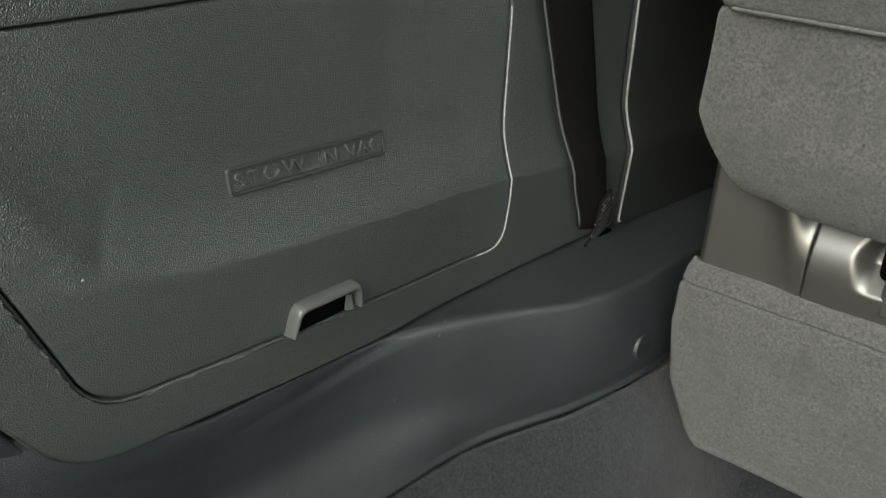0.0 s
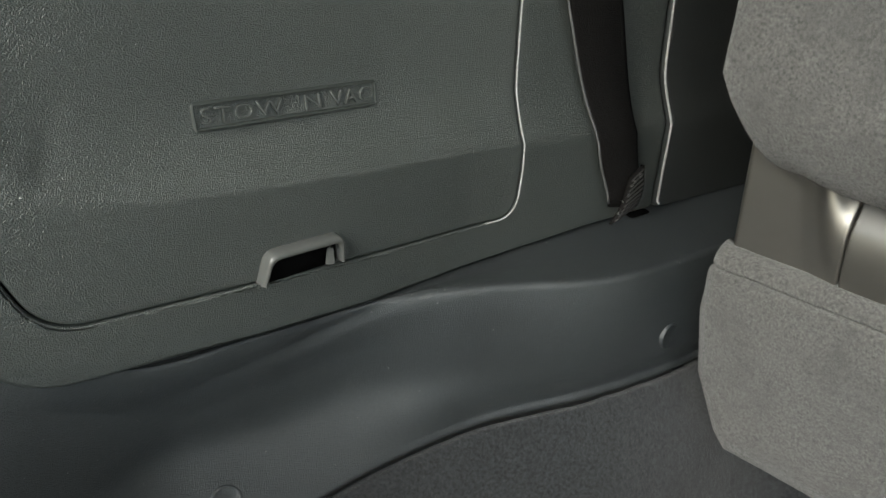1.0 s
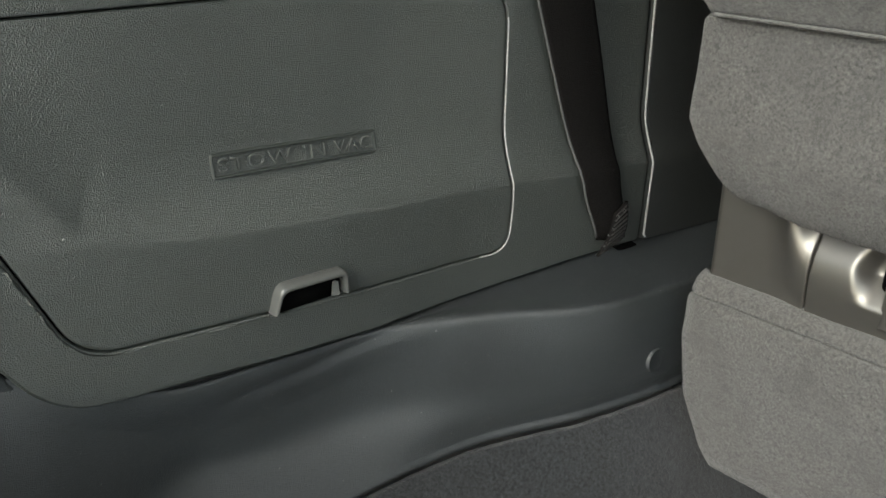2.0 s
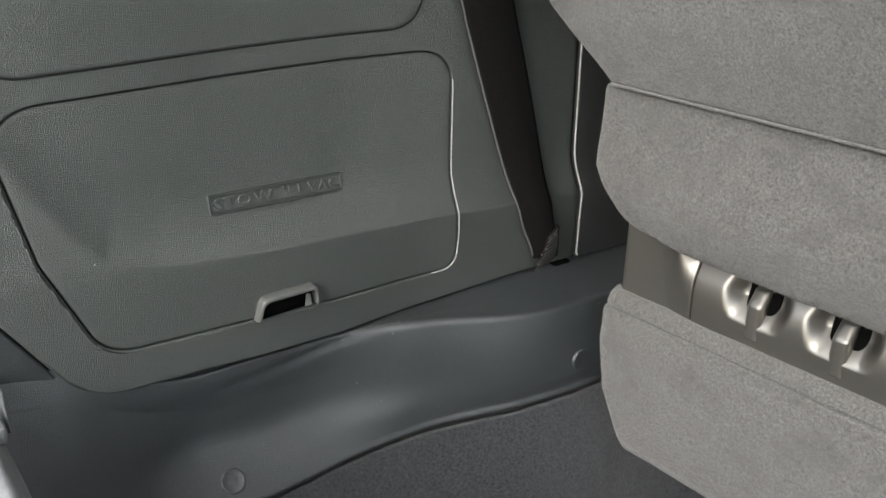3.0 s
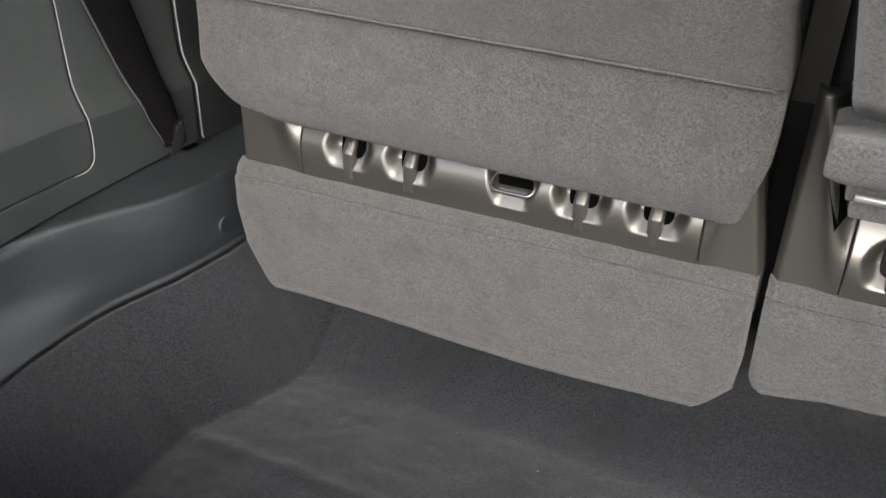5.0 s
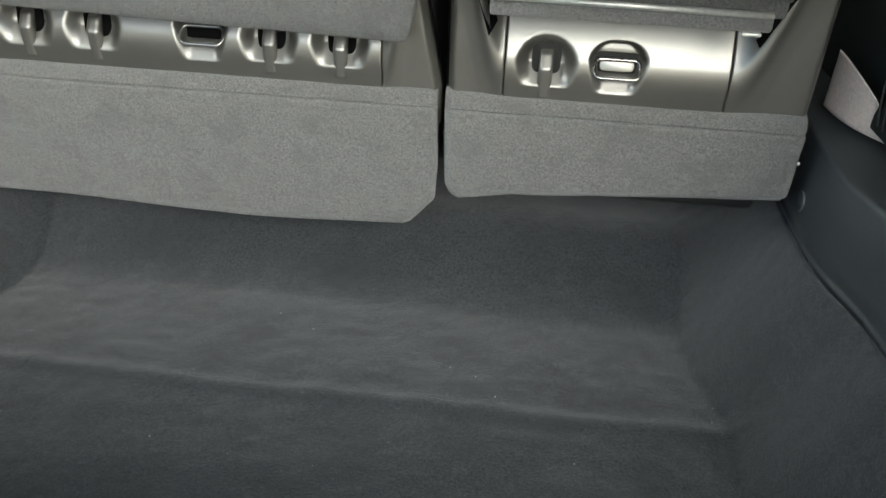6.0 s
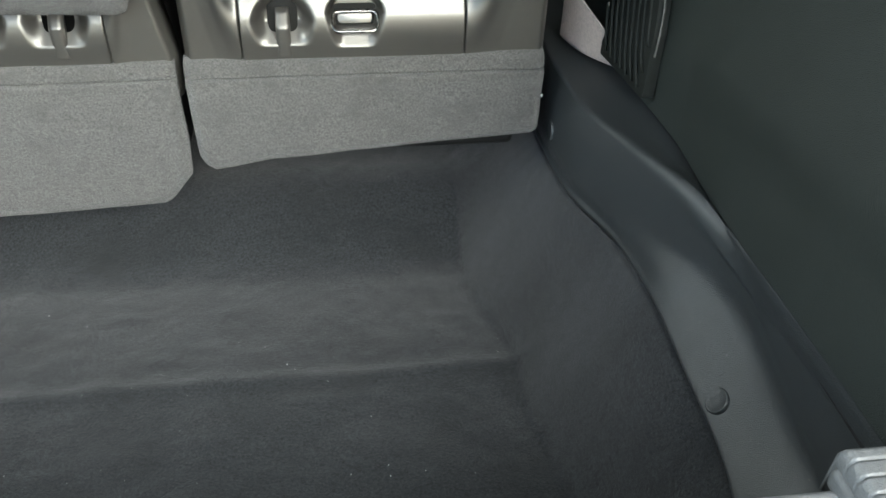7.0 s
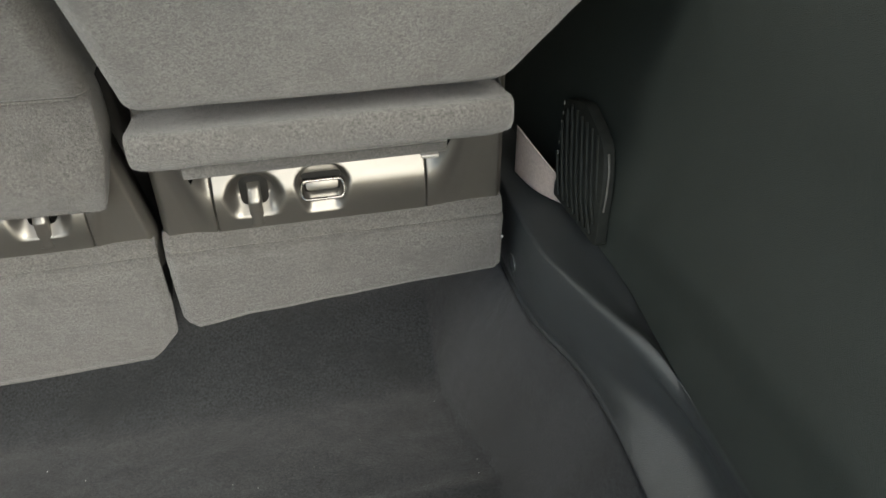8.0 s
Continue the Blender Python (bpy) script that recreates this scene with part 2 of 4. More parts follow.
def wall_x(y, z, s=-1):
    """The upper panel, as if on the left: a shallow dish over a fold, closing in towards the seats."""
    if s > 0:
        d = z - fold_right(y)
        x = -0.741 - 0.007 * smoothstep(0.060, -0.008, d) * smoothstep(-0.03, -0.22, y) - 0.020 * smoothstep(0.0, 0.22, d)
        if y > -0.2:
            x += 0.11 * (y + 0.2) ** 1.15
        return x + 0.05 * max(0.0, z - 0.5) - 1.5 * max(0.0, -0.64 - y) ** 2
    d = z - fold_z(y)
    e = (y + 0.585 + 0.6 * (z - 0.38)) * 1.1
    k = 0.03
    d = min(d, e) - k * math.exp(-((d - e) / k) ** 2) * 0.25
    t = max(0.0, min(1.0, d / 0.066))
    x = -0.743 - 0.026 * t * (2 - t) * (0.42 + 0.58 * smoothstep(-0.60, -0.36, y)) * (1 - 0.62 * smoothstep(-0.30, -0.13, y))
    x -= 0.11 * max(0.0, fold_z(y) - z)
    if y > -0.2:
        x += 0.11 * (y + 0.2) ** 1.15
    x += 0.05 * max(0.0, z - 0.5) - 1.5 * max(0.0, -0.64 - y) ** 2
    return x


def lower_section(y, v, s):
    """The lower trim's section at y, from under the upper panel (v = 0) to the carpet (v = 1)."""
    ex, ez = edge_at(y, s)
    rx, rz = (spline(KY, RIDGE_X, y), spline(KY, RIDGE_Z, y)) if s < 0 else (spline(KY, RIDGE_XR, y), spline(KY, RIDGE_ZR, y))
    cz = spline(KY, SEAM_Z if s < 0 else SEAM_ZR, y) - 0.0016
    cx = wall_x(y, cz, s) - 0.010
    bulge = smoothstep(-0.38, -0.12, y)
    f = smoothstep(-0.20, -0.52, y) if s < 0 else smoothstep(-0.26, -0.44, y)
    deep = -0.085 * smoothstep(-0.46, -0.68, y) if s < 0 else 0.0  # the corner rounds in to the sill
    crisp = smoothstep(-0.36, -0.22, y)
    w = smoothstep(0.0, 0.03, rx - cx)
    pts = [(cx - 0.004, cz - 0.006), (cx + 0.002, cz - 0.0045), (cx * 0.55 + rx * 0.45, cz * 0.5 + rz * 0.5 + 0.001 - 0.003 * crisp), (rx - 0.011 * w + 0.004 * crisp * w, rz + 0.0038 - 0.0015 * crisp),
           (rx - 0.002 + 0.0015 * crisp, rz - 0.0010 + 0.0008 * crisp), (rx + 0.003 - 0.001 * crisp, rz - 0.0125 + 0.003 * crisp)]
    mx = rx * 0.5 + ex * 0.5
    pts += [(rx * 0.8 + ex * 0.2 - 0.006 + 0.012 * bulge, rz * 0.68 + ez * 0.32), (mx - 0.012 + 0.018 * bulge, rz * 0.38 + ez * 0.62),
            (ex * 0.75 + mx * 0.25 - 0.006 + 0.010 * bulge, rz * 0.16 + ez * 0.84), (ex, ez), (ex + 0.002, ez - 0.008), (ex - 0.012, ez - 0.02)]
    rear = [(cx - 0.004, cz - 0.006), (cx + 0.002, cz - 0.0045), (cx + 0.004, cz - 0.012), (cx + 0.002 - 0.1 * deep, cz - 0.024), (cx - 0.001 - 0.2 * deep, cz - 0.034), (cx - 0.004 - 0.3 * deep, cz - 0.044),
            (cx - 0.007 - 0.7 * deep, ez + 0.090), (cx - 0.006 - 0.9 * deep, ez + 0.060), (cx * 0.52 + ex * 0.48 - 0.002 - 0.5 * deep, ez + 0.026), (ex, ez), (ex + 0.002, ez - 0.008), (ex - 0.012, ez - 0.02)]
    pts = [(p[0] * (1 - f) + q[0] * f, p[1] * (1 - f) + q[1] * f) for p, q in zip(pts, rear)]
    ks = [0, 0.03, 0.16, 0.28, 0.32, 0.37, 0.5, 0.68, 0.84, 0.94, 0.97, 1.0]
    return spline(ks, [p[0] for p in pts], v), spline(ks, [p[1] for p in pts], v)


ANGLES = [2 * math.pi * k / 720 for k in range(720)]
DOOR = rounded([(-0.624, 0.464, 0.044), (-0.150, 0.473, 0.042), (-0.1505, 0.33, 0.03), (-0.1430, 0.26, 0.03), (-0.143, 0.214, 0.036), (-0.30, 0.2165, 0), (-0.553, 0.230, 0.05), (-0.598, 0.335, 0.05)], 14)
HUB = (-0.36, 0.335)
PANEL = rounded([(-0.69, 0.70, 0.0), (0.028, 0.70, 0.0), (0.030, 0.48, 0.0), (0.032, 0.325, 0.02), (0.040, 0.285, 0.02), (0.049, 0.184, 0.0),
                 (-0.05, 0.182, 0.0), (-0.1, 0.179, 0.0), (-0.2, 0.174, 0.0), (-0.3, 0.170, 0.0), (-0.4, 0.174, 0.0), (-0.47, 0.180, 0.0),
                 (-0.575, 0.188, 0.075), (-0.642, 0.30, 0.06), (-0.666, 0.43, 0.05)], 14)


PANEL_R = [(0.32, p[1]) if p[0] > 0.02 else p for p in PANEL if p[0] > -0.48] + [(-0.60, 0.1865), (-0.715, 0.193), (-0.715, 0.70)]


def loop_mesh(name, inner, outer, rings, s, mat, lip_in=0.008, lip_out=0.008, lift=0.0, fill=False):
    """A panel on the wall between two outlines with rolled edges; with fill it closes on the inner one."""
    rows = []
    if not fill:
        for dx, off in ((-lip_in, 0.0), (-0.0020, 0.0), (-0.0008, 0.0004), (-0.0002, 0.0011), (0.0, 0.0024)):
            d = outer - inner
            d = d / np.linalg.norm(d, axis=1)[:, None]
            rows.append((inner + d * off, dx))
    ts = [i / rings for i in range(0 if fill else 1, rings)]
    d = outer - inner
    ln = np.linalg.norm(d, axis=1)[:, None]
    for t in ts:
        rows.append((inner + d * t, 0.0))
    for dx, off in ((-0.0001, 0.002), (-0.0008, 0.0006), (-0.0022, 0.0), (-lip_out, 0.0)):
        rows.append((outer - d / ln * off, dx))
    verts = []
    n = len(inner)
    for loop, dx in rows:
        for y, z in loop:
            verts.append(side((wall_x(y, z, s) + dx + lift, y, z), s))
    faces = []
    for r in range(len(rows) - 1):
        for k in range(n):
            a, b = r * n, (r + 1) * n
            faces.append((a + k, a + (k + 1) % n, b + (k + 1) % n, b + k))
    if fill:
        faces.append(tuple(range(n)))
    return mesh(name, verts, faces, mat)


def grown(outline, by):
    """An outline moved outwards."""
    o = np.array(outline)
    t = np.roll(o, -1, 0) - np.roll(o, 1, 0)
    t = t / (np.linalg.norm(t, axis=1)[:, None] + 1e-9)
    area = np.sum(o[:, 0] * np.roll(o[:, 1], -1) - np.roll(o[:, 0], -1) * o[:, 1])
    nrm = np.stack([t[:, 1], -t[:, 0]], 1) * (1 if area > 0 else -1)
    return o + nrm * by


def push_pin(parent, y, z, s):
    """A round flush trim pin, square to the trim."""
    v = min(lin(0.36, 0.95, 120), key=lambda q: abs(lower_section(y, q, s)[1] - z))
    a, b, c = lower_section(y, v - 0.02, s), lower_section(y, v, s), lower_section(y, v + 0.02, s)
    tx, tz = c[0] - a[0], c[1] - a[1]
    ln = math.hypot(tx, tz)
    tx, tz = tx / ln, tz / ln
    verts, faces = [], []
    n = 24
    prof = [(0.0140, -0.004), (0.0138, 0.0012), (0.0126, 0.0022), (0.0108, 0.0010), (0.004, 0.0012), (0.0003, 0.0013)]
    for r, h in prof:
        for k in range(n):
            w = 2 * math.pi * k / n
            up = r * math.sin(w)
            verts.append(side((b[0] + tx * up - tz * h, y + r * math.cos(w), b[1] + tz * up + tx * h), s))
    for i in range(len(prof) - 1):
        for k in range(n):
            a, b = i * n, (i + 1) * n
            faces.append((a + k, a + (k + 1) % n, b + (k + 1) % n, b + k))
    return part("push_pin", mesh("push_pin", verts, faces, SMOOTH), parent)


def side_wall(s):
    name = "wall_left" if s < 0 else "wall_right"
    label = ("dark grey plastic cargo side trim with a latched storage door" if s < 0 else "dark grey plastic cargo side trim, smooth and curved")
    w = thing(name, label, "side trim", kind="structure")
    ys = lin(-0.72, 0.3, 103)
    vs = lin(0, 1, 111)
    lower = part("lower_trim", sheet("lower_trim", lambda y, v: side((lower_section(y, v, s)[0], y, lower_section(y, v, s)[1]), s), ys, vs, SMOOTH), w,
                 "dusty dark plastic lower trim with a rounded shelf")
    for y, z in ((-0.021, 0.092), (-0.446, 0.042 if s < 0 else 0.032)):
        push_pin(lower, y, z, s)
    outer = polar(PANEL if s < 0 else PANEL_R, HUB, ANGLES)
    if s < 0:
        hole = polar(grown(DOOR, 0.0009), HUB, ANGLES)
        part("side_panel", loop_mesh("side_panel", hole, outer, 26, s, GRAIN), w, "grained dark plastic panel around the storage door")
    else:
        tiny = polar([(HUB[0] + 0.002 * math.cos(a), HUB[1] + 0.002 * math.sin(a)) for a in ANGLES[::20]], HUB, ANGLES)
        part("side_panel", loop_mesh("side_panel", tiny, outer, 40, s, SIDEPL, fill=True), w, "plain grained plastic panel, darkened for its shade")
    # the rear pillar's trim, round the outside of the panel
    angs = [radians(100 + 145 * k / 90) for k in range(91)]
    ring = polar(grown(PANEL, 0.0022), HUB, angs)
    far = polar([(-0.86, 0.70), (0.3, 0.70), (0.3, 0.09), (-0.86, 0.09)], HUB, angs)

    def rear(k, t):
        if t < 3:
            dx, off = ((-0.010, 0.0), (-0.003, 0.0), (-0.0006, 0.0008))[t]
            q = ring[k] + (far[k] - ring[k]) * off * 4
        else:
            dx, q = 0.0, ring[k] + (far[k] - ring[k]) * max(0.012, (t - 3) / 24)
        x = wall_x(q[0], max(q[1], 0.16), s) + dx
        drop = max(0.0, 0.21 - q[1])
        return side((x - 0.004 - 0.25 * drop, q[0], q[1]), s)
    part("rear_pillar_trim", sheet("rear_pillar_trim", rear, list(range(91)), list(range(28)), SMOOTH), w, "smooth dark plastic trim of the rear pillar")
    # what lies behind the joints, and the wall further forward
    part("backing", sheet("backing", lambda y, z: side((wall_x(y, z, s) - 0.011, y, z), s), lin(-0.72, 0.3, 60), lin(0.15, 0.70, 40), BLACK), w)
    edge = [(0.049, 0.184), (0.040, 0.285), (0.032, 0.325), (0.030, 0.48), (0.028, 0.70)]

    def gap_y(z):
        return float(np.interp(z, [p[1] for p in edge], [p[0] for p in edge]))

    def pillar(u, z):
        g = gap_y(z) + 0.0035
        if u < 4:
            dx, off = ((-0.010, 0.0), (-0.004, 0.0), (-0.0012, 0.0016), (0.0, 0.0045))[u]
            return side((wall_x(g, z) + 0.005 + dx, g + off, z), s)
        y = g + 0.0045 + (u - 3) / 14 * 0.5
        return side((wall_x(min(y, 0.3), z) + 0.005, y, z), s)
    if s < 0:
        part("pillar_cover", sheet("pillar_cover", pillar, list(range(18)), lin(0.185, 0.70, 60), DARKPL), w, "plastic pillar cover beside the seat, darkened for its shade")
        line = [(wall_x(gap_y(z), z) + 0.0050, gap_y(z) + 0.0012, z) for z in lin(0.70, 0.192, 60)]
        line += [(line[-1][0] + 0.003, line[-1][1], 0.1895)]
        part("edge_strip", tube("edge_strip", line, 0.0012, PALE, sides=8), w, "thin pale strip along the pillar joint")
        # pale tube stands in for light caught on the opening's rim
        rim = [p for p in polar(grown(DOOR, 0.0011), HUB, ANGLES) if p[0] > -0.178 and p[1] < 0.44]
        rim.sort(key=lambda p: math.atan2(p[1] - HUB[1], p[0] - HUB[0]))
        part("worn_edge", tube("worn_edge", [(wall_x(y, z) - 0.0001, y, z) for y, z in rim], 0.0008, PALE, sides=8), w, "pale line for the light on the door opening's edge")
    return w


wall_l = side_wall(-1)
side_wall(1)

# storage door with its plate of raised letters and its pull
door = part("storage_door", loop_mesh("storage_door", polar([(HUB[0] + 0.002 * math.cos(a), HUB[1] + 0.002 * math.sin(a)) for a in ANGLES[::20]], HUB, ANGLES),
                                      polar(grown(DOOR, -0.0005), HUB, ANGLES), 44, -1, GRAIN, fill=True, lift=-0.0006), wall_l,
            "closed grained plastic storage door with raised lettering")


def on_door(y, z, up=0.0):
    return (wall_x(y, z) - 0.0006 + up, y, z)


PY0, PY1, PH = -0.4365, -0.2870, 0.0158


def on_plate(a, b, up=0.0):
    """A point of the slightly tilted name plate, by its own width (0 to 1) and height (0 to 1)."""
    return on_door(PY0 + (PY1 - PY0) * a, 0.3405 - 0.0040 * a + PH * b, up)


def plate_ring():
    """A narrow raised frame round a sunk field."""
    prof = [(0.0022, -0.0004), (0.0012, 0.0012), (0.0004, 0.0016), (-0.0004, 0.0012), (-0.0008, -0.0014), (-0.0012, -0.0028)]
    verts, faces = [], []
    wide_by = PY1 - PY0
    corners = rounded([(0, 0, 0.0012), (wide_by, 0, 0.0012), (wide_by, PH, 0.0012), (0, PH, 0.0012)], 3)
    n = len(corners)
    for off, up in prof:
        for y, z in grown(corners, off):
            verts.append(on_plate(y / wide_by, z / PH, up))
    for i in range(len(prof) - 1):
        for k in range(n):
            a, b = i * n, (i + 1) * n
            faces.append((a + k, a + (k + 1) % n, b + (k + 1) % n, b + k))
    base = len(verts) - n
    faces.append(tuple(range(base, base + n)))
    return mesh("name_plate", verts, faces, PLATE, smooth=False)


plate = part("name_plate", plate_ring(), door, "narrow framed plate for raised letters")


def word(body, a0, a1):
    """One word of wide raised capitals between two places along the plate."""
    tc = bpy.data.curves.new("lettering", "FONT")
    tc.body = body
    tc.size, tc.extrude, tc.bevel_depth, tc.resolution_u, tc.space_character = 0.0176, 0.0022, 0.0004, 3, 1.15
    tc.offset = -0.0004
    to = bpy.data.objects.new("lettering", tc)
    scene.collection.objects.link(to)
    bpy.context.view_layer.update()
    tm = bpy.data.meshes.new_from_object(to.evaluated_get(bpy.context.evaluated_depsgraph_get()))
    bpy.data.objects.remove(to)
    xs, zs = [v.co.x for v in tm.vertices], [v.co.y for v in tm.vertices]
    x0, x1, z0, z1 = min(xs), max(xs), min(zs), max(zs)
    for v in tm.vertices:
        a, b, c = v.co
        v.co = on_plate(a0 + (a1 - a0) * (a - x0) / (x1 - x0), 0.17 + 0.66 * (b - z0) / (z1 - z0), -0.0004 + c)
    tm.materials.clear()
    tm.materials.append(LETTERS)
    return part("lettering", tm, door, "raised letters in the same plastic, coloured lighter for edge light")


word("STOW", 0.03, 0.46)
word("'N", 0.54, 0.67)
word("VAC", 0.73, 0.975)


def pull():
    """A hooded finger pull: an arched rim that stands proud over a dark slot."""
    y0, y1, z0, z1 = -0.405, -0.334, 0.2225, 0.2465
    arch = rounded([(y0, z0, 0), (y0 + 0.006, z1, 0.010), (y1 - 0.002, z1, 0.008), (y1, z0 + 0.002, 0)], 8)
    c = ((y0 + y1) / 2, z0)
    prof = [(1.06, -0.002), (1.04, 0.004), (1.01, 0.0085), (0.95, 0.0108), (0.87, 0.0110), (0.80, 0.0100), (0.77, 0.006), (0.76, -0.006)]
    verts, faces = [], []
    n = len(arch)
    for f, up in prof:
        for y, z in arch:
            yy, zz = c[0] + (y - c[0]) * (1 - (1 - f) * 0.42), c[1] + (z - c[1]) * f
            verts.append(on_door(yy, zz, up))
    for i in range(len(prof) - 1):
        for k in range(n - 1):
            a, b = i * n, (i + 1) * n
            faces.append((a + k, a + k + 1, b + k + 1, b + k))
    return mesh("door_pull", verts, faces, PULLPL)


part("door_pull", pull(), door, "arched plastic finger pull over a dark slot")
part("pull_slot", prism("pull_slot", [(-0.401, 0.2195), (-0.337, 0.2215), (-0.339, 0.2395), (-0.397, 0.2375)], lambda a, b: on_door(a, b, 0.0004), (0.0006, 0, 0), VOID, 0), door, "dark slot under the pull")
part("pull_cup", sheet("pull_cup", lambda u, v: on_door(-0.3425 + 0.0065 * math.cos(math.pi * (0.5 + u)) * (1 - 0.3 * v), 0.2235 + 0.0125 * v, 0.0012 + 0.0070 * u * (1 - 0.5 * v)), lin(0, 1, 10), lin(0, 1, 8), PULLPL), door,
     "inner end of the pull, its shine coloured in")

# a second cover above the door
COVER = rounded([(-0.618, 0.487, 0.04), (-0.19, 0.499, 0.04), (-0.18, 0.695, 0.0), (-0.64, 0.695, 0.0)], 14)
CH = (-0.4, 0.60)
cov_in = polar([(CH[0] + 0.002 * math.cos(a), CH[1] + 0.002 * math.sin(a)) for a in ANGLES[::20]], CH, ANGLES)
part("joint", loop_mesh("joint", cov_in, polar(grown(COVER, 0.0022), CH, ANGLES), 20, -1, BLACK, fill=True, lift=0.0008, lip_out=0.002), wall_l)
part("upper_cover", loop_mesh("upper_cover", cov_in, polar(COVER, CH, ANGLES), 24, -1, GRAIN, fill=True, lift=0.0022, lip_out=0.004), wall_l,
     "grained plastic cover above the storage door")

# ---------------------------------------------------------------- floor well


def floor_pt(u, y):
    exl, ezl = edge_at(y, -1)
    exr, ezr = edge_at(y, 1)
    a, b = exl - 0.006, 2 * MID - exr + 0.006
    x = a + (b - a) * u
    d, ez = (x - exl, ezl) if u < 0.5 else (2 * MID - exr - x, ezr)
    low = -0.152 - 0.009 * smoothstep(-0.150, -0.300, y) * (1 - 0.7 * math.exp(-((x - 0.105) / 0.03) ** 2)) * smoothstep(0.56, 0.48, x)
    low += 0.0042 * math.exp(-((y + 0.205) / 0.012) ** 2) * smoothstep(0.56, 0.48, x)
    low += 0.085 * smoothstep(-0.02, 0.16, y)
    low += 0.33 * smoothstep(-0.60, -0.69, y)
    low += 0.005 * noise.noise((x * 6, y * 6, 1.3)) + 0.0025 * noise.noise((x * 17, y * 14, 4.1))
    w = 0.110 + 0.015 * noise.noise((y * 5, 2.0, u))
    t = max(0.0, min(1.0, d / w))
    t = 0.7 * t + 0.3 * t * t * (3 - 2 * t)
    rim = ez - 0.020
    z = rim * (1 - t) + low * t
    if y < -0.62:
        z = max(z, low)
    return (x, y, z + 0.0012 * noise.noise((x * 60, y * 60, 0)))


us = [0.5 - 0.5 * math.cos(math.pi * i / 180) for i in range(181)]
fl = new("floor", sheet("floor", floor_pt, us, lin(-0.69, 0.30, 160), CARPET))
tagged(fl, "dark charcoal carpet lining a deep cargo well", "carpet", kind="structure")

# ---------------------------------------------------------------- rear seats


def upholstery(name, x0, x1, prof, mat, round_x=0.03, nx=60, wob=0.0015, taper=None, sag=None, end=0.8):
    """A padded roll: a closed profile of (y, z) swept along x with rounded ends."""
    cy, cz = np.mean([p[0] for p in prof]), np.mean([p[1] for p in prof])
    m = len(prof)
    fine = []
    for i in range(m):  # a closed curve through the profile's points
        p0, p1, p2, p3 = (Vector(prof[(i + k) % m]) for k in (-1, 0, 1, 2))
        for k in range(5):
            t = k / 5
            q = 0.5 * (2 * p1 + (p2 - p0) * t + (2 * p0 - 5 * p1 + 4 * p2 - p3) * t ** 2 + (3 * p1 - p0 - 3 * p2 + p3) * t ** 3)
            fine.append((q.x, q.y))
    prof = fine
    verts = []
    w = x1 - x0
    us = [0.5 - 0.5 * math.cos(math.pi * i / (nx - 1)) for i in range(nx)]
    n = len(prof)
    for u in us:
        x = x0 + w * u
        d = min(x - x0, x1 - x)
        k = 1.0 if d > round_x else math.sqrt(max(0.0, 1 - (1 - d / round_x) ** 2))
        k = end + (1 - end) * k
        for y, z in prof:
            z += sag(x) if sag else 0.0
            yy, zz = cy + (y - cy) * k, cz + (z - cz) * (k if d < round_x else 1)
            q = wob * noise.noise((x * 14, zz * 14, cy * 9)) + wob * 0.5 * noise.noise((x * 45, zz * 45, 3))
            xx = x
            if taper:
                xx = taper(x, zz)
            verts.append((xx, yy + q, zz))
    faces = []
    for i in range(nx - 1):
        for k in range(n):
            a, b = i * n, (i + 1) * n
            faces.append((a + k, a + (k + 1) % n, b + (k + 1) % n, b + k))
    faces += [tuple(range(n)), tuple(range((nx - 1) * n, nx * n))]
    return mesh(name, verts, faces, mat)


def hook_pocket(x, z, hx):
    """How far a point lies inside the arched hollow round a hook at hx, and the hollow's floor there."""
    u = abs(x - hx)
    if z > 0.246:
        inside = 0.036 - math.hypot(u, (z - 0.246) * 1.10)
    else:
        inside = 0.036 - 0.005 * (0.246 - z) / 0.024 - u
    floor_y = float(np.interp(z, [0.208, 0.2175, 0.2370, 0.242, 0.262, 0.290], [-0.014, -0.0135, 0.0030, 0.0075, 0.0098, 0.0120]))
    return smoothstep(-0.003, 0.016, inside), floor_y


def ring_pocket(x, z, rx):
    """The same for the rounder hollow of a tether ring."""
    u = abs(x - rx)
    if z > 0.254:
        inside = 0.034 - math.hypot(max(0.0, u - 0.006) * 1.2, (z - 0.254) * 1.5)
    else:
        inside = 0.034 - 0.010 * (0.254 - z) / 0.040 - u
    floor_y = float(np.interp(z, [0.206, 0.2125, 0.233, 0.238, 0.262, 0.276], [-0.014, -0.0135, 0.001, 0.010, 0.0135, 0.018]))
    return smoothstep(-0.002, 0.012, inside), floor_y


def face_y(d):
    """The moulding's section, by height over its turning edge: upright below, then sloping away."""
    return spline([-0.12, -0.06, -0.022, 0.0, 0.016, 0.04, 0.08, 0.2], [-0.008, -0.010, -0.0135, -0.0115, -0.0045, 0.0075, 0.027, 0.085], d)


RAISED = 0.006  # the wide seat's pockets sit a little higher


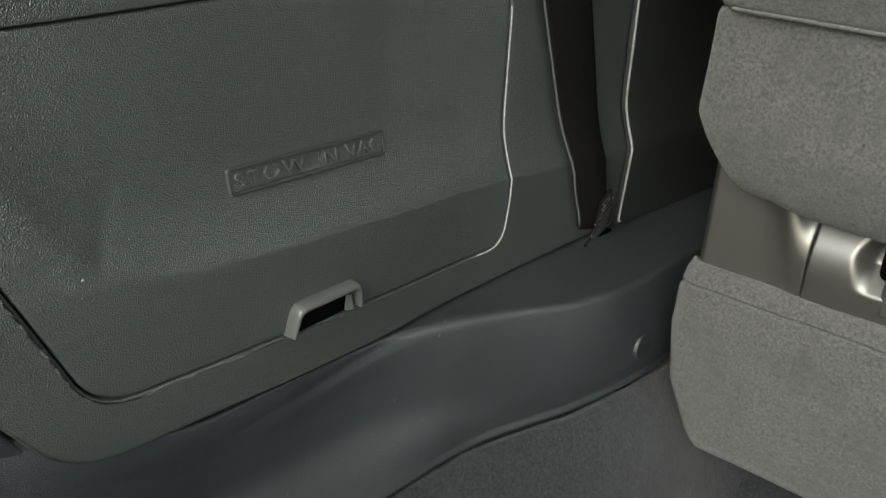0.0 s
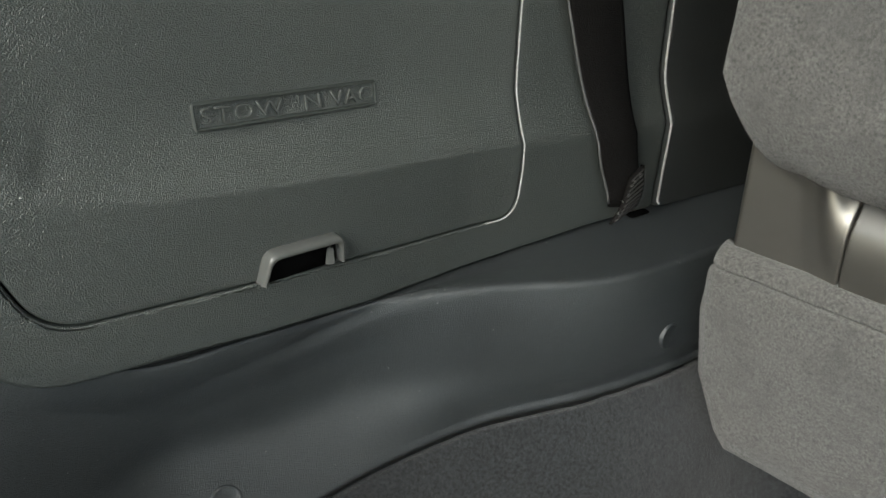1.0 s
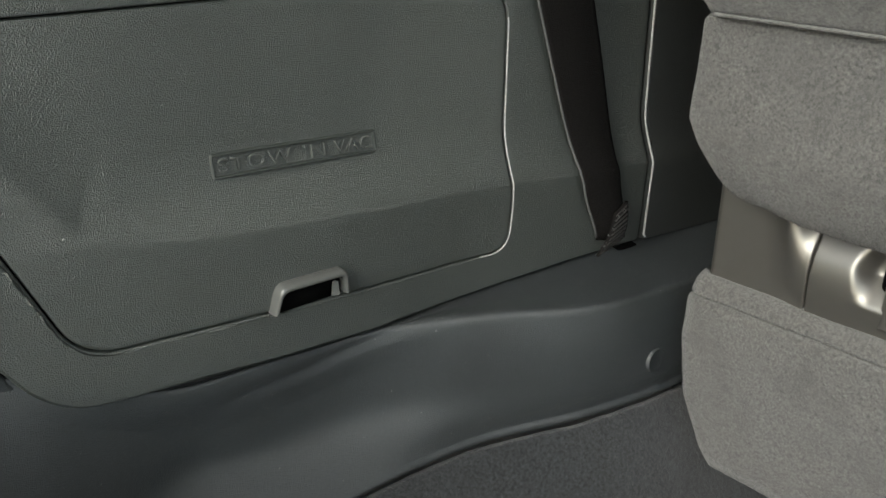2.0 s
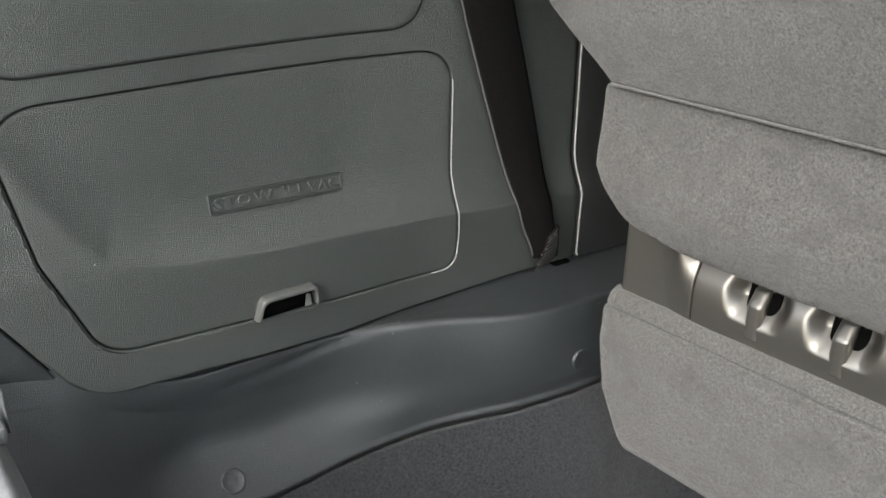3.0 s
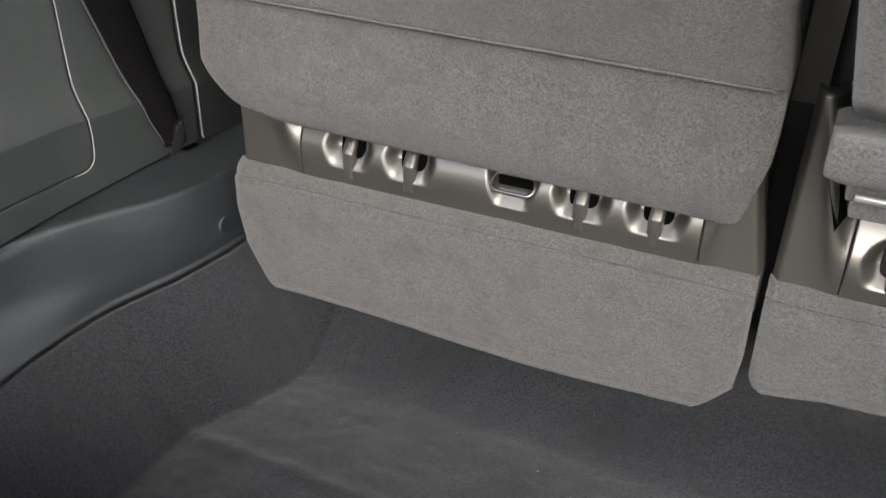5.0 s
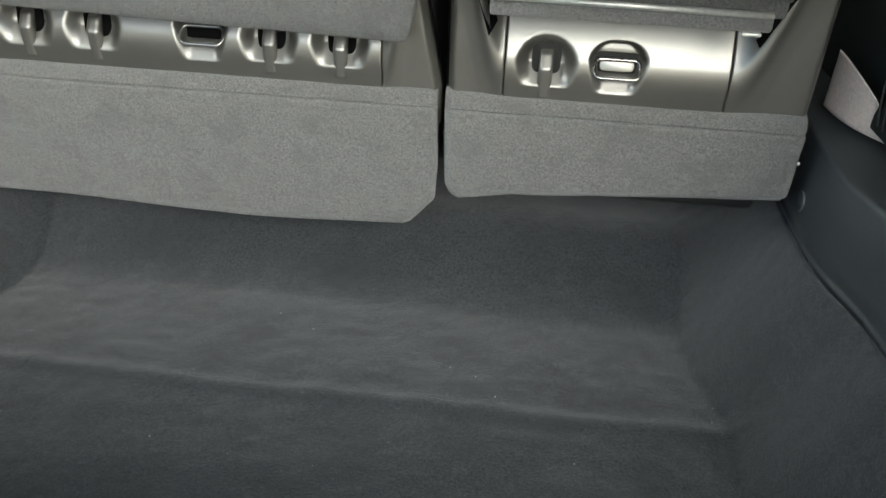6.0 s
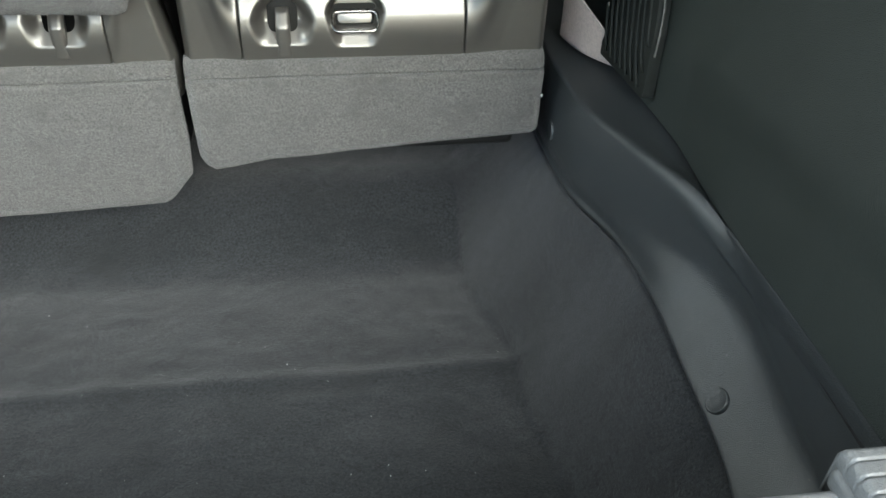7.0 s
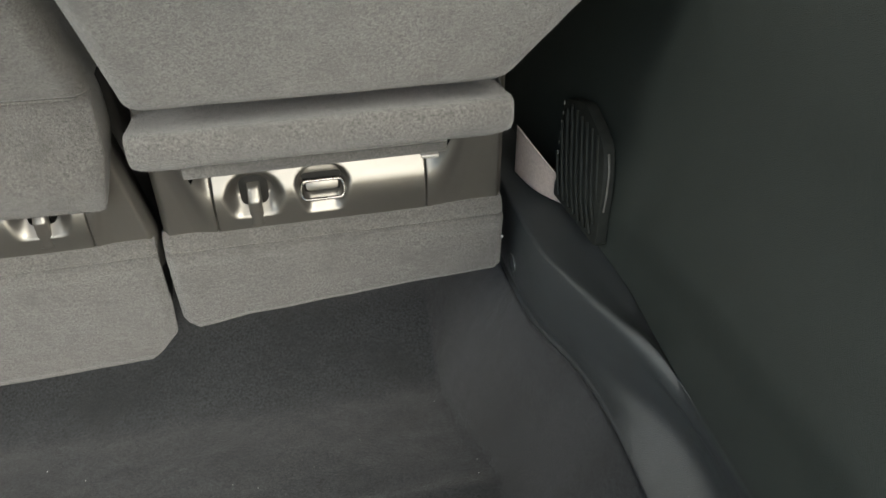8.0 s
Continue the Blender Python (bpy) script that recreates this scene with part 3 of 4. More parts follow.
def mould_pt(x, z, spec):
    """One seat's whole moulding; spec: outer ends, joints, hooks, rings, reach of the rise at each end."""
    x0, x1, ja, jb, hooks, rings, ra, rb = spec
    turn = 0.250 + 0.20 * smoothstep(0.0, ra, ja + 0.004 - x) ** 1.3 + 0.20 * smoothstep(0.0, rb, x - jb + 0.004) ** 1.3
    y = face_y(z - turn)
    up = RAISED if x1 < 0.2 else 0.0
    for h in hooks:
        k, fy = hook_pocket(x, z - up, h)
        y = y * (1 - k) + max(y, fy) * k
    for r in rings:
        k, fy = ring_pocket(x, z - up, r)
        y = y * (1 - k) + max(y, fy) * k
    y += 0.010 * smoothstep(0.010, 0.0, min(x - x0, x1 - x)) ** 2
    lean = 0.19 * max(0.0, z - 0.2) * smoothstep(0.03, 0.10, x) if x1 < 0.2 else 0.0
    return (x - lean, y, z)


def moulding(name, a, b, spec, top=0.42):
    """The stretch from a to b, with its edges rolled in at the joints."""
    def fn(x, z):
        p = mould_pt(x, z, spec)
        return (p[0], p[1] + 0.0015 * smoothstep(0.0010, 0.0, min(x - a, b - x)), p[2])
    nx = max(24, int((b - a) / 0.0022))
    xs = [a, a + 0.0004, a + 0.0010] + lin(a + 0.0022, b - 0.0022, nx) + [b - 0.0010, b - 0.0004, b]
    return slab(name, fn, xs, lin(0.15, top, 110), (0, 0.03, 0), SEATPL)


def mouldings(seat, spec, label):
    x0, x1, ja, jb, hooks, rings, ra, rb = spec
    part("side_cap", moulding("side_cap", x0, ja - 0.0006, spec), seat, "curved beige-grey plastic side cap")
    part("side_cap", moulding("side_cap", jb + 0.0006, x1, spec), seat, "curved beige-grey plastic side cap")
    m = part("moulding", moulding("moulding", ja + 0.0006, jb - 0.0006, spec, 0.33), seat, label)
    for j in (ja, jb):
        part("joint", box("joint", j - 0.004, j + 0.004, 0.004, 0.012, 0.16, 0.27, VOID, 0), seat)
    up = RAISED if x1 < 0.2 else 0.0
    for h in hooks:
        hook(m, h, up)
    for r in rings:
        tether_ring(m, r, up)


def hook(parent, hx, up):
    """A short tongue that leans out of a rounded slot in its pocket."""
    arch = rounded([(hx - 0.0175, 0.2310, 0.009), (hx + 0.0175, 0.2310, 0.009), (hx + 0.0180, 0.2690, 0.009), (hx - 0.0180, 0.2690, 0.009)], 6)
    # blacker on the wide seat, for the deeper shade in its slots
    part("hook_slot", prism("hook_slot", arch, lambda a, b: (a, float(np.interp(b, [0.231, 0.2370, 0.242, 0.272], [-0.0026, 0.0020, 0.0064, 0.0092])), b + up), (0, 0.010, 0), VOID if up else SLOT, 0.0008, 1), parent, "dark slot behind the hook")

    def fn(u, v):
        z = 0.203 + 0.0565 * v
        w = 0.0088 - 0.0008 * v
        y = -0.0138 + 0.0030 * (2 * u - 1) ** 4 + 0.75 * max(0.0, z - 0.2405) + 0.008 * smoothstep(0.94, 1.0, v)
        return (hx + (2 * u - 1) * w, y, z + up)
    return part("hook", slab("hook", fn, lin(0, 1, 11), lin(0, 1, 30), (0, 0.022, 0), SEATPL), parent, "short moulded plastic hook")


def tether_ring(parent, rx, up):
    """A flattened wire loop that lies in its hollow, round a shallow cup."""
    def flat_oval(a, h0, h1, r):
        return rounded([(rx - a, h0, r), (rx + a, h0, r), (rx + a, h1, r), (rx - a, h1, r)], 6)
    # wide seat's slot and cup are coloured black for the shade inside
    part("ring_slot", prism("ring_slot", flat_oval(0.0285, 0.2360, 0.2590, 0.010), lambda a, b: (a, 0.0030 + (b - 0.236) * 0.42, b + up), (0, 0.012, 0), VOID if up else SLOT, 0.0008, 1), parent, "dark slot behind the ring")
    part("ring_cup", prism("ring_cup", flat_oval(0.0205, 0.2380, 0.2500, 0.006), lambda a, b: (a, 0.0016 + (b - 0.238) * 0.40, b + up), (0, 0.012, 0), VOID if up else SEATPL, 0.002, 2), parent, "shallow cup inside the ring")
    part("tether_ring", tube("tether_ring", [(a, -0.0135 + (b - 0.2345) * 0.9, b + up) for a, b in flat_oval(0.0275, 0.2345, 0.2525, 0.011)], 0.0021, WIRE, closed=True), parent, "bright steel tether loop")


def flap(x0, x1, bottom, outline_l, outline_r):
    """A hanging carpet flap: top at 0.2 m, uneven lower edge, turned in corners and a stitched hem."""
    nx, nz = 150, 180
    zt = 0.202

    def fn(u, v):
        x = x0 + (x1 - x0) * u
        zb = bottom(x)
        z = zt + (zb - zt) * v
        lo, hi = outline_l(z), outline_r(z)
        x = lo + (hi - lo) * u
        y = spline([-0.02, 0.06, 0.12, 0.16, 0.1805, 0.1825, 0.1845, 0.196, 0.203], [-0.018, -0.026, -0.031, -0.0300, -0.0290, -0.0205, -0.0250, -0.019, -0.006], z)
        y += 0.0022 * noise.noise((x * 5, z * 7, x1)) + 0.0012 * noise.noise((x * 22, z * 20, 2)) + 0.0005 * noise.noise((x * 160, z * 160, 2))
        e = min(u, 1 - u) * (x1 - x0)
        y += 0.007 * smoothstep(0.010, 0.0, e) + 0.004 * smoothstep(0.93, 1.0, v)
        return (x, y, z)
    return slab("flap", fn, lin(0, 1, nx), lin(0, 1, nz), (0, 0.008, 0), FLEECE)


def stitches(parent, x0, x1, z, y):
    verts, faces = [], []
    n = int((x1 - x0) / 0.0055)
    for i in range(n):
        x = x0 + (x1 - x0) * (i + 0.5) / n
        zz = z + 0.0006 * noise.noise((x * 30, 0, 0))
        b = len(verts)
        for dx, dz in ((-0.0019, 0), (0, -0.0005), (0.0019, 0), (0, 0.0005)):
            verts.append((x + dx, y, zz + dz))
        verts.append((x, y - 0.0007, zz))
        faces += [(b, b + 1, b + 4), (b + 1, b + 2, b + 4), (b + 2, b + 3, b + 4), (b + 3, b, b + 4)]
    ob = part("hem_stitching", mesh("hem_stitching", verts, faces, STITCH), parent, "fine stitched hem line")
    ob["kind"] = "stuff"
    return ob


def tack(parent, x, lean):
    """A short pale row of stitches that closes a hem's end."""
    for k in range(5):
        z = 0.1865 + 0.003 * k
        y = float(np.interp(z, [0.1845, 0.196, 0.203], [-0.0262, -0.0202, -0.0075]))
        part("tack_stitch", box("tack_stitch", x + lean * k - 0.0016, x + lean * k + 0.0016, y - 0.0006, y + 0.0016, z, z + 0.0009, STITCH, 0.0003, 1), parent)


# wide seat
wide = thing("rear_seat", "wide folding rear seat, back covered in grey carpet", "car seat")
lobe = [(-0.020, 0.4555), (-0.056, 0.4545), (-0.0635, 0.4515), (-0.0655, 0.446), (-0.0655, 0.430), (-0.068, 0.40), (-0.0715, 0.37), (-0.070, 0.342), (-0.060, 0.315), (-0.049, 0.300), (-0.036, 0.2925), (-0.024, 0.296), (-0.012, 0.31),
        (0.0, 0.34), (0.0, 0.42), (-0.01, 0.452)]


def wide_taper(x, z):
    """The ends are cut in below."""
    k = max(0.0, 0.365 - z) * 0.55
    return x + k * smoothstep(-0.50, -0.60, x) - k * 0.45 * smoothstep(0.0, 0.08, x)


part("lower_cushion", upholstery("lower_cushion", -0.604, 0.088, lobe, FLEECE, 0.016, 110, 0.002, wide_taper, lambda x: -0.016 * (x + 0.6) / 0.68 - 0.005 * smoothstep(-0.58, -0.48, x), 0.93), wide, "sagging grey carpet roll over the hooks")


def back_panel(name, xl, xr, y0, z0, lean, thick=0.10, top=1.0, drop=0.0, bulge=0.03, hem=0.010):
    """The leaning back: xl(z), xr(z) its edges; rounded rim."""
    def fn(u, v):
        z = z0 + (top - z0) * v
        a, b = xl(z), xr(z)
        x = a + (b - a) * u
        y = y0 - lean * (z - z0)
        e = min(u, 1 - u) * (b - a)
        y += 0.022 * (1 - math.sqrt(1 - (1 - min(e, 0.022) / 0.022) ** 2))
        y += hem * (1 - min(1, (z - z0) / hem)) ** 2 - bulge * smoothstep(z0, z0 + 0.05, z)
        z += drop * (u - 0.0) * (1 - v)
        y += 0.002 * noise.noise((x * 8, z * 8, 1)) + 0.001 * noise.noise((x * 30, z * 30, 5))
        return (x, y, z)
    us = [0.5 - 0.5 * math.cos(math.pi * i / 99) for i in range(100)]
    return slab(name, fn, us, [(i / 119) ** 1.6 for i in range(120)], (0, thick, 0), FLEECE)


part("backrest", back_panel("backrest", lambda z: -0.606 - 0.9 * min(max(z - 0.457, 0), 0.07), lambda z: 0.088 - 0.14 * (z - 0.457), -0.0715, 0.4520, 0.36, drop=-0.0180, bulge=0.003, hem=0.005), wide,
     "leaning grey carpet seat back above a seam")
seam = [(-0.590 + 0.668 * k / 80, -0.0722 + 0.0008 * noise.noise((k * 0.35, 0, 7)), 0.4524 - 0.0172 * k / 80) for k in range(81)]
part("seam_welt", tube("seam_welt", seam, 0.0016, FLEECE, sides=8), wide, "raised stitched seam")
verts, faces = [], []
for k in range(130):
    x = -0.586 + 0.660 * k / 129
    z, y = 0.4528 - 0.0172 * (x + 0.590) / 0.668, -0.0737
    b = len(verts)
    verts += [(x - 0.0017, y, z - 0.0004), (x + 0.0017, y, z + 0.0002), (x + 0.0017, y, z + 0.0009), (x - 0.0017, y, z + 0.0003), (x, y - 0.0007, z + 0.0003)]
    faces += [(b, b + 1, b + 4), (b + 1, b + 2, b + 4), (b + 2, b + 3, b + 4), (b + 3, b, b + 4)]
seam_row = part("seam_stitching", mesh("seam_stitching", verts, faces, STITCH), wide, "fine pale stitches along the seam")
seam_row["kind"] = "stuff"
mouldings(wide, (-0.607, 0.104, -0.503, 0.031, (-0.430, -0.340, -0.112, -0.022), (-0.199,), 0.075, 0.055), "satin beige-grey plastic moulding with hooks")
f1 = part("flap", flap(-0.612, 0.103, lambda x: -0.004 + 0.005 * math.sin(x * 9), lambda z: float(np.interp(z, [-0.01, 0.0, 0.07, 0.14, 0.202], [-0.572, -0.576, -0.606, -0.613, -0.611])),
                       lambda z: float(np.interp(z, [-0.01, 0.0, 0.045, 0.1, 0.202], [0.060, 0.066, 0.100, 0.104, 0.101]))), wide, "hanging grey carpet flap with a stitched hem")
stitches(f1, -0.605, 0.098, 0.1872, -0.0262)
tack(f1, -0.602, 0.0006)
tack(f1, 0.094, -0.0004)
# added filler block, black to stand for shade in the gaps
part("seat_body", box("seat_body", -0.60, 0.085, 0.06, 0.25, 0.02, 0.95, BLACK, 0.01), wide)

# narrow seat, leaning further back
narrow = thing("rear_seat", "narrow folding rear seat, bare steel rod under its grey carpet back", "car seat")
lobe2 = [(-0.085, 0.423), (-0.130, 0.4320), (-0.160, 0.4400), (-0.1715, 0.4420), (-0.1785, 0.4390), (-0.1815, 0.430), (-0.1815, 0.418), (-0.176, 0.404), (-0.160, 0.3940), (-0.135, 0.3875), (-0.11, 0.39), (-0.09, 0.42), (-0.09, 0.44)]
part("lower_cushion", upholstery("lower_cushion", 0.132, 0.513, lobe2, FLEECE, 0.03, 70), narrow, "thick rolled carpet edge of the seat back")
part("backrest", back_panel("backrest", lambda z: 0.139 - 0.17 * (z - 0.463), lambda z: 0.500 + 0.72 * min(max(z - 0.455, 0), 0.10), -0.088, 0.424, 0.36, drop=-0.004, bulge=0.072), narrow,
     "leaning grey carpet seat back with cut-off corners")
mouldings(narrow, (0.113, 0.553, 0.182, 0.450, (0.232,), (0.3175,), 0.072, 0.095), "satin beige-grey plastic moulding with one hook")
NARROW = (0.113, 0.553, 0.182, 0.450, (0.232,), (0.3175,), 0.072, 0.095)
# black plates on the moulding imitate the shaded gaps by the rod
for notch in ([(0.4705, 0.290), (0.4745, 0.284), (0.506, 0.356), (0.493, 0.356)], [(0.134, 0.360), (0.148, 0.360), (0.170, 0.292), (0.161, 0.278)]):
    part("notch", prism("notch", notch, lambda a, b: (a, mould_pt(a, b, NARROW)[1] - 0.0020, b), (0, 0.006, 0), VOID, 0), narrow, "black patch for the shaded gap at the rod's end")
part("tag", box("tag", 0.5480, 0.5508, -0.0318, -0.0290, 0.147, 0.1515, PALE, 0.001), narrow, "small pale tag on the flap's edge")
part("steel_rod", tube("steel_rod", [(0.166, -0.084, 0.3505), (0.30, -0.084, 0.3495), (0.461, -0.084, 0.348)], 0.0040, ROD), narrow, "bare bright steel rod under the cushion")
part("inner_cover", box("inner_cover", 0.164, 0.463, -0.0845, -0.060, 0.3285, 0.3455, FLEECE, 0.004), narrow, "grey carpet strip under the rod")
part("apron", box("apron", 0.158, 0.476, -0.078, -0.058, 0.342, 0.410, FLEECE, 0.004), narrow, "grey carpet between the rod and the rolled edge")
part("rod_clip", box("rod_clip", 0.431, 0.452, -0.090, -0.072, 0.3255, 0.3305, ROD, 0.002), narrow, "small bright clip")
f2 = part("flap", flap(0.112, 0.552, lambda x: float(np.interp(x, [0.12, 0.2, 0.35, 0.545], [0.053, 0.067, 0.077, 0.092])), lambda z: float(np.interp(z, [0.04, 0.055, 0.075, 0.2], [0.135, 0.122, 0.114, 0.111])),
                       lambda z: float(np.interp(z, [0.05, 0.07, 0.14, 0.2], [0.546, 0.550, 0.550, 0.552]))), narrow, "short grey carpet flap with a stitched hem")
stitches(f2, 0.118, 0.546, 0.1872, -0.0262)
tack(f2, 0.120, 0.0004)
# black filler again, for the shaded gaps round the narrow seat
part("seat_body", box("seat_body", 0.125, 0.54, 0.06, 0.25, 0.02, 0.95, BLACK, 0.01), narrow)

# ---------------------------------------------------------------- left seat belt
belt = thing("seat_belt", "dark seat belt webbing with a frayed folded end", "seat belt")
BZ = [0.78, 0.5, 0.35, 0.26, 0.215, 0.200]
BY = [-0.1985, -0.1075, -0.060, -0.034, -0.015, -0.012]
BW = [0.062, 0.068, 0.060, 0.046, 0.034, 0.030]


def belt_pt(u, z):
    i = list(reversed(BZ))
    yc, wd = spline(i, list(reversed(BY)), z), spline(i, list(reversed(BW)), z)
    y = yc + (u - 0.5) * wd
    return (wall_x(y, z) + 0.010 + 0.004 * math.sin(u * 3.1) + 0.010 * smoothstep(0.3, 0.2, z) * (u - 0.3), y, z)


part("webbing", slab("webbing", belt_pt, lin(0, 1, 13), lin(0.78, 0.202, 60), (0.0014, 0, 0), WEB), belt)
part("piping", tube("piping", [tuple(Vector(belt_pt(0.0, z)) + Vector((0.001, 0, 0))) for z in lin(0.78, 0.206, 50)], 0.0011, THREAD), belt, "worn pale edge of the webbing")
part("folded_end", slab("folded_end", lambda u, v: (wall_x(-0.01, 0.22) + 0.026 + 0.003 * math.sin(v * 4), -0.048 + 0.036 * u + 0.026 * v - 0.018 * u * v, 0.195 + 0.041 * v + 0.010 * u), lin(0, 1, 7), lin(0, 1, 12), (-0.004, 0, 0), WEB), belt, "folded webbing end")
HOLE = rounded([(0.014, 0.030, 0.008), (0.042, 0.030, 0.008), (0.042, 0.075, 0.008), (0.014, 0.075, 0.008)], 4)
part("webbing_hole", prism("webbing_hole", HOLE, lambda a, b: (lower_section(a, b, -1)[0], a, lower_section(a, b, -1)[1] + 0.0006), (0, 0, 0.0008), VOID, 0), belt, "dark hole beside the webbing")
ribs = []
for k in range(9):  # woven ribs across the folded end
    v = 0.08 + 0.86 * k / 8
    ribs.append([(wall_x(-0.01, 0.22) + 0.0263 + 0.003 * math.sin(v * 4), -0.048 + 0.036 * u + 0.026 * v - 0.018 * u * v, 0.195 + 0.041 * v + 0.010 * u) for u in lin(0.03, 0.97, 6)])
for line in ribs:
    part("rib", tube("rib", line, 0.0009, THREADDARK, sides=6), belt)
random.seed(4)
verts, faces = [], []
for i in range(46):
    v = random.random()
    u = random.choice((0.0, 1.0)) if v < 0.85 else random.random()
    p = Vector((wall_x(-0.01, 0.22) + 0.027, -0.048 + 0.036 * u + 0.026 * v - 0.018 * u * v, 0.195 + 0.041 * v + 0.010 * u))
    d = Vector((random.uniform(-1, 1), random.uniform(-1, 1), random.uniform(0, 1))).normalized() * random.uniform(0.002, 0.005)
    b = len(verts)
    verts += [p + Vector((0.0005, 0, 0)), p + Vector((0, 0.0004, 0.0004)), p - Vector((0, 0.0004, 0)), p + d]
    faces += [(b, b + 1, b + 3), (b + 1, b + 2, b + 3), (b + 2, b, b + 3)]
fr = part("frayed_threads", mesh("frayed_threads", verts, faces, THREAD), belt, "loose pale threads")
fr["kind"] = "stuff"

# ---------------------------------------------------------------- right rear: belt guide and strap
guide = thing("belt_guide", "ribbed black plastic belt guide on the side trim", "belt guide")
GO = rounded([(-0.133, 0.196, 0.006), (-0.010, 0.195, 0.004), (0.018, 0.325, 0.016), (-0.040, 0.347, 0.04), (-0.108, 0.325, 0.05), (-0.131, 0.27, 0.03)], 10)


def guide_x(y, z):
    return 2 * MID - wall_x(y, z, 1) - 0.016


part("pad", prism("pad", GO, lambda a, b: (guide_x(a, b), a, b), (0.014, 0, 0), GLOSSBLACK, 0.003), guide)
for i in range(9):
    pts = []
    for k in range(13):
        z = 0.205 + 0.125 * k / 12
        y = -0.150 + i * 0.0155 + 0.50 * (z - 0.205)
        if -0.126 + 0.25 * max(0, z - 0.285) < y < 0.006 - 0.08 * abs(0.30 - z):
            pts.append((guide_x(y, z) - 0.0006, y, z))
    if len(pts) > 2:
        part("rib", tube("rib", pts, 0.0026, GLOSSBLACK, sides=8, flat=0.7), guide)
part("bright_edge", tube("bright_edge", [(guide_x(y, z) + 0.005, y, z) for y, z in ((-0.112, 0.318), (-0.124, 0.300), (-0.132, 0.275), (-0.1345, 0.250))], 0.0013, STITCH), guide, "thin pale edge")
for i in range(6):
    z = 0.255 + i * 0.013
    y = -0.014 + (z - 0.195) * 0.20
    part("stitch", box("stitch", guide_x(y, z) - 0.0022, guide_x(y, z) - 0.0008, y - 0.003, y - 0.0005, z, z + 0.005, STITCH, 0.0004, 1), guide)
strap = thing("strap", "pale pinkish strap with a brown edge beside the seat", "strap")


def strap_pt(u, v):
    """A bowed band that stands behind the shelf, highest at its forward end."""
    bow = 0.010 * math.sin(math.pi * u)
    top = 0.258 - 0.006 * u - 0.050 * u ** 2.2
    return (0.594 + 0.051 * u - bow * 0.9, 0.072 - 0.100 * u - bow * 0.45, top + (0.182 - top) * v)


part("webbing", slab("webbing", strap_pt, lin(0, 1, 11), lin(0, 1, 16), (0.0, 0.002, 0), STRAP), strap)
part("edge", tube("edge", [tuple(Vector(strap_pt(1.0, v)) - Vector((0, 0.001, 0))) for v in lin(0.0, 1, 12)], 0.0035, STRAPEDGE, flat=0.6), strap, "brown worn edge")
part("end_pin", box("end_pin", 0.640, 0.650, -0.034, -0.022, 0.194, 0.204, BLACK, 0.003), strap)

# ---------------------------------------------------------------- tailgate sill
sill = thing("sill_plate", "ribbed grey plastic tailgate sill with a latch pocket", "sill", kind="structure")
PX0, PX1, PYA, PYB = -0.552, -0.482, -0.745, -0.668


def sill_pt(x, y):
    z = 0.203 + 0.0018 * math.sin((x + 0.01) * 2 * math.pi / 0.040) ** 3 * smoothstep(-0.67, -0.645, x) * smoothstep(-0.30, -0.40, x) * smoothstep(-0.655, -0.68, y)
    z -= 0.03 * smoothstep(-0.672, -0.651, y) ** 2
    z += 0.012 * smoothstep(-0.60, -0.70, x)
    for c, h in ((PX0, PX1),):
        k = smoothstep(c - 0.004, c + 0.006, x) * smoothstep(h + 0.004, h - 0.006, x) * smoothstep(PYA - 0.004, PYA + 0.006, y) * smoothstep(PYB + 0.004, PYB - 0.006, y)
        z -= 0.03 * k
    return (x, y, z)


part("tread", slab("tread", sill_pt, lin(-0.80, 0.716, 620), lin(-0.86, -0.651, 72), (0, 0, -0.02), SILLPL), sill)
part("inner_face", box("inner_face", -0.70, 0.616, -0.682, -0.668, -0.15, 0.170, SMOOTH, 0.004), sill)
part("outer_face", box("outer_face", -0.80, 0.716, -0.90, -0.85, -0.4, 0.20, SILLPL, 0.02), sill)
latch = thing("latch_striker", "bright steel latch striker in a sill pocket", "latch")
part("base", box("base", -0.545, -0.490, -0.728, -0.680, 0.172, 0.180, CHROME, 0.002), latch)
part("loop", tube("loop", [(-0.536, -0.716, 0.178), (-0.534, -0.716, 0.196), (-0.528, -0.714, 0.203), (-0.510, -0.706, 0.203), (-0.500, -0.700, 0.196), (-0.498, -0.698, 0.178)], 0.0072, CHROME, sides=12), latch)
part("wedge", prism("wedge", [(-0.540, 0.172), (-0.482, 0.172), (-0.490, 0.203), (-0.530, 0.203)], lambda a, b: (a, -0.664, b), (0, -0.022, 0), SILLPL, 0.003), latch)


def buffer_block(s):
    b = thing("rubber_buffer", "ribbed grey corner pad beside the sill", "buffer", group="buffers at the tailgate corners")
    x0, x1 = (-0.80, -0.733) if s < 0 else (0.604, 0.70)
    y0, y1 = -0.745, -0.645 if s < 0 else -0.650

    def fn(x, y):
        z = (0.243 if s < 0 else 0.230) - 0.0022 * max(0.0, math.cos(y * 2 * math.pi / 0.0125)) ** 9
        e = min(x - x0, x1 - x, y - y0, y1 - y)
        return (x, y, z - 0.006 * (1 - min(1, e / 0.006)) ** 2)
    part("pad", slab("pad", fn, lin(x0, x1, 40), lin(y0, y1, 120), (0, 0, -0.040), BUFFER), b)
    part("foot", box("foot", x0 - 0.004, x1 + 0.016, y0, y1 - 0.004, 0.195, 0.214, BUFFER, 0.005), b)
    return b


buffer_block(-1)
buffer_block(1)

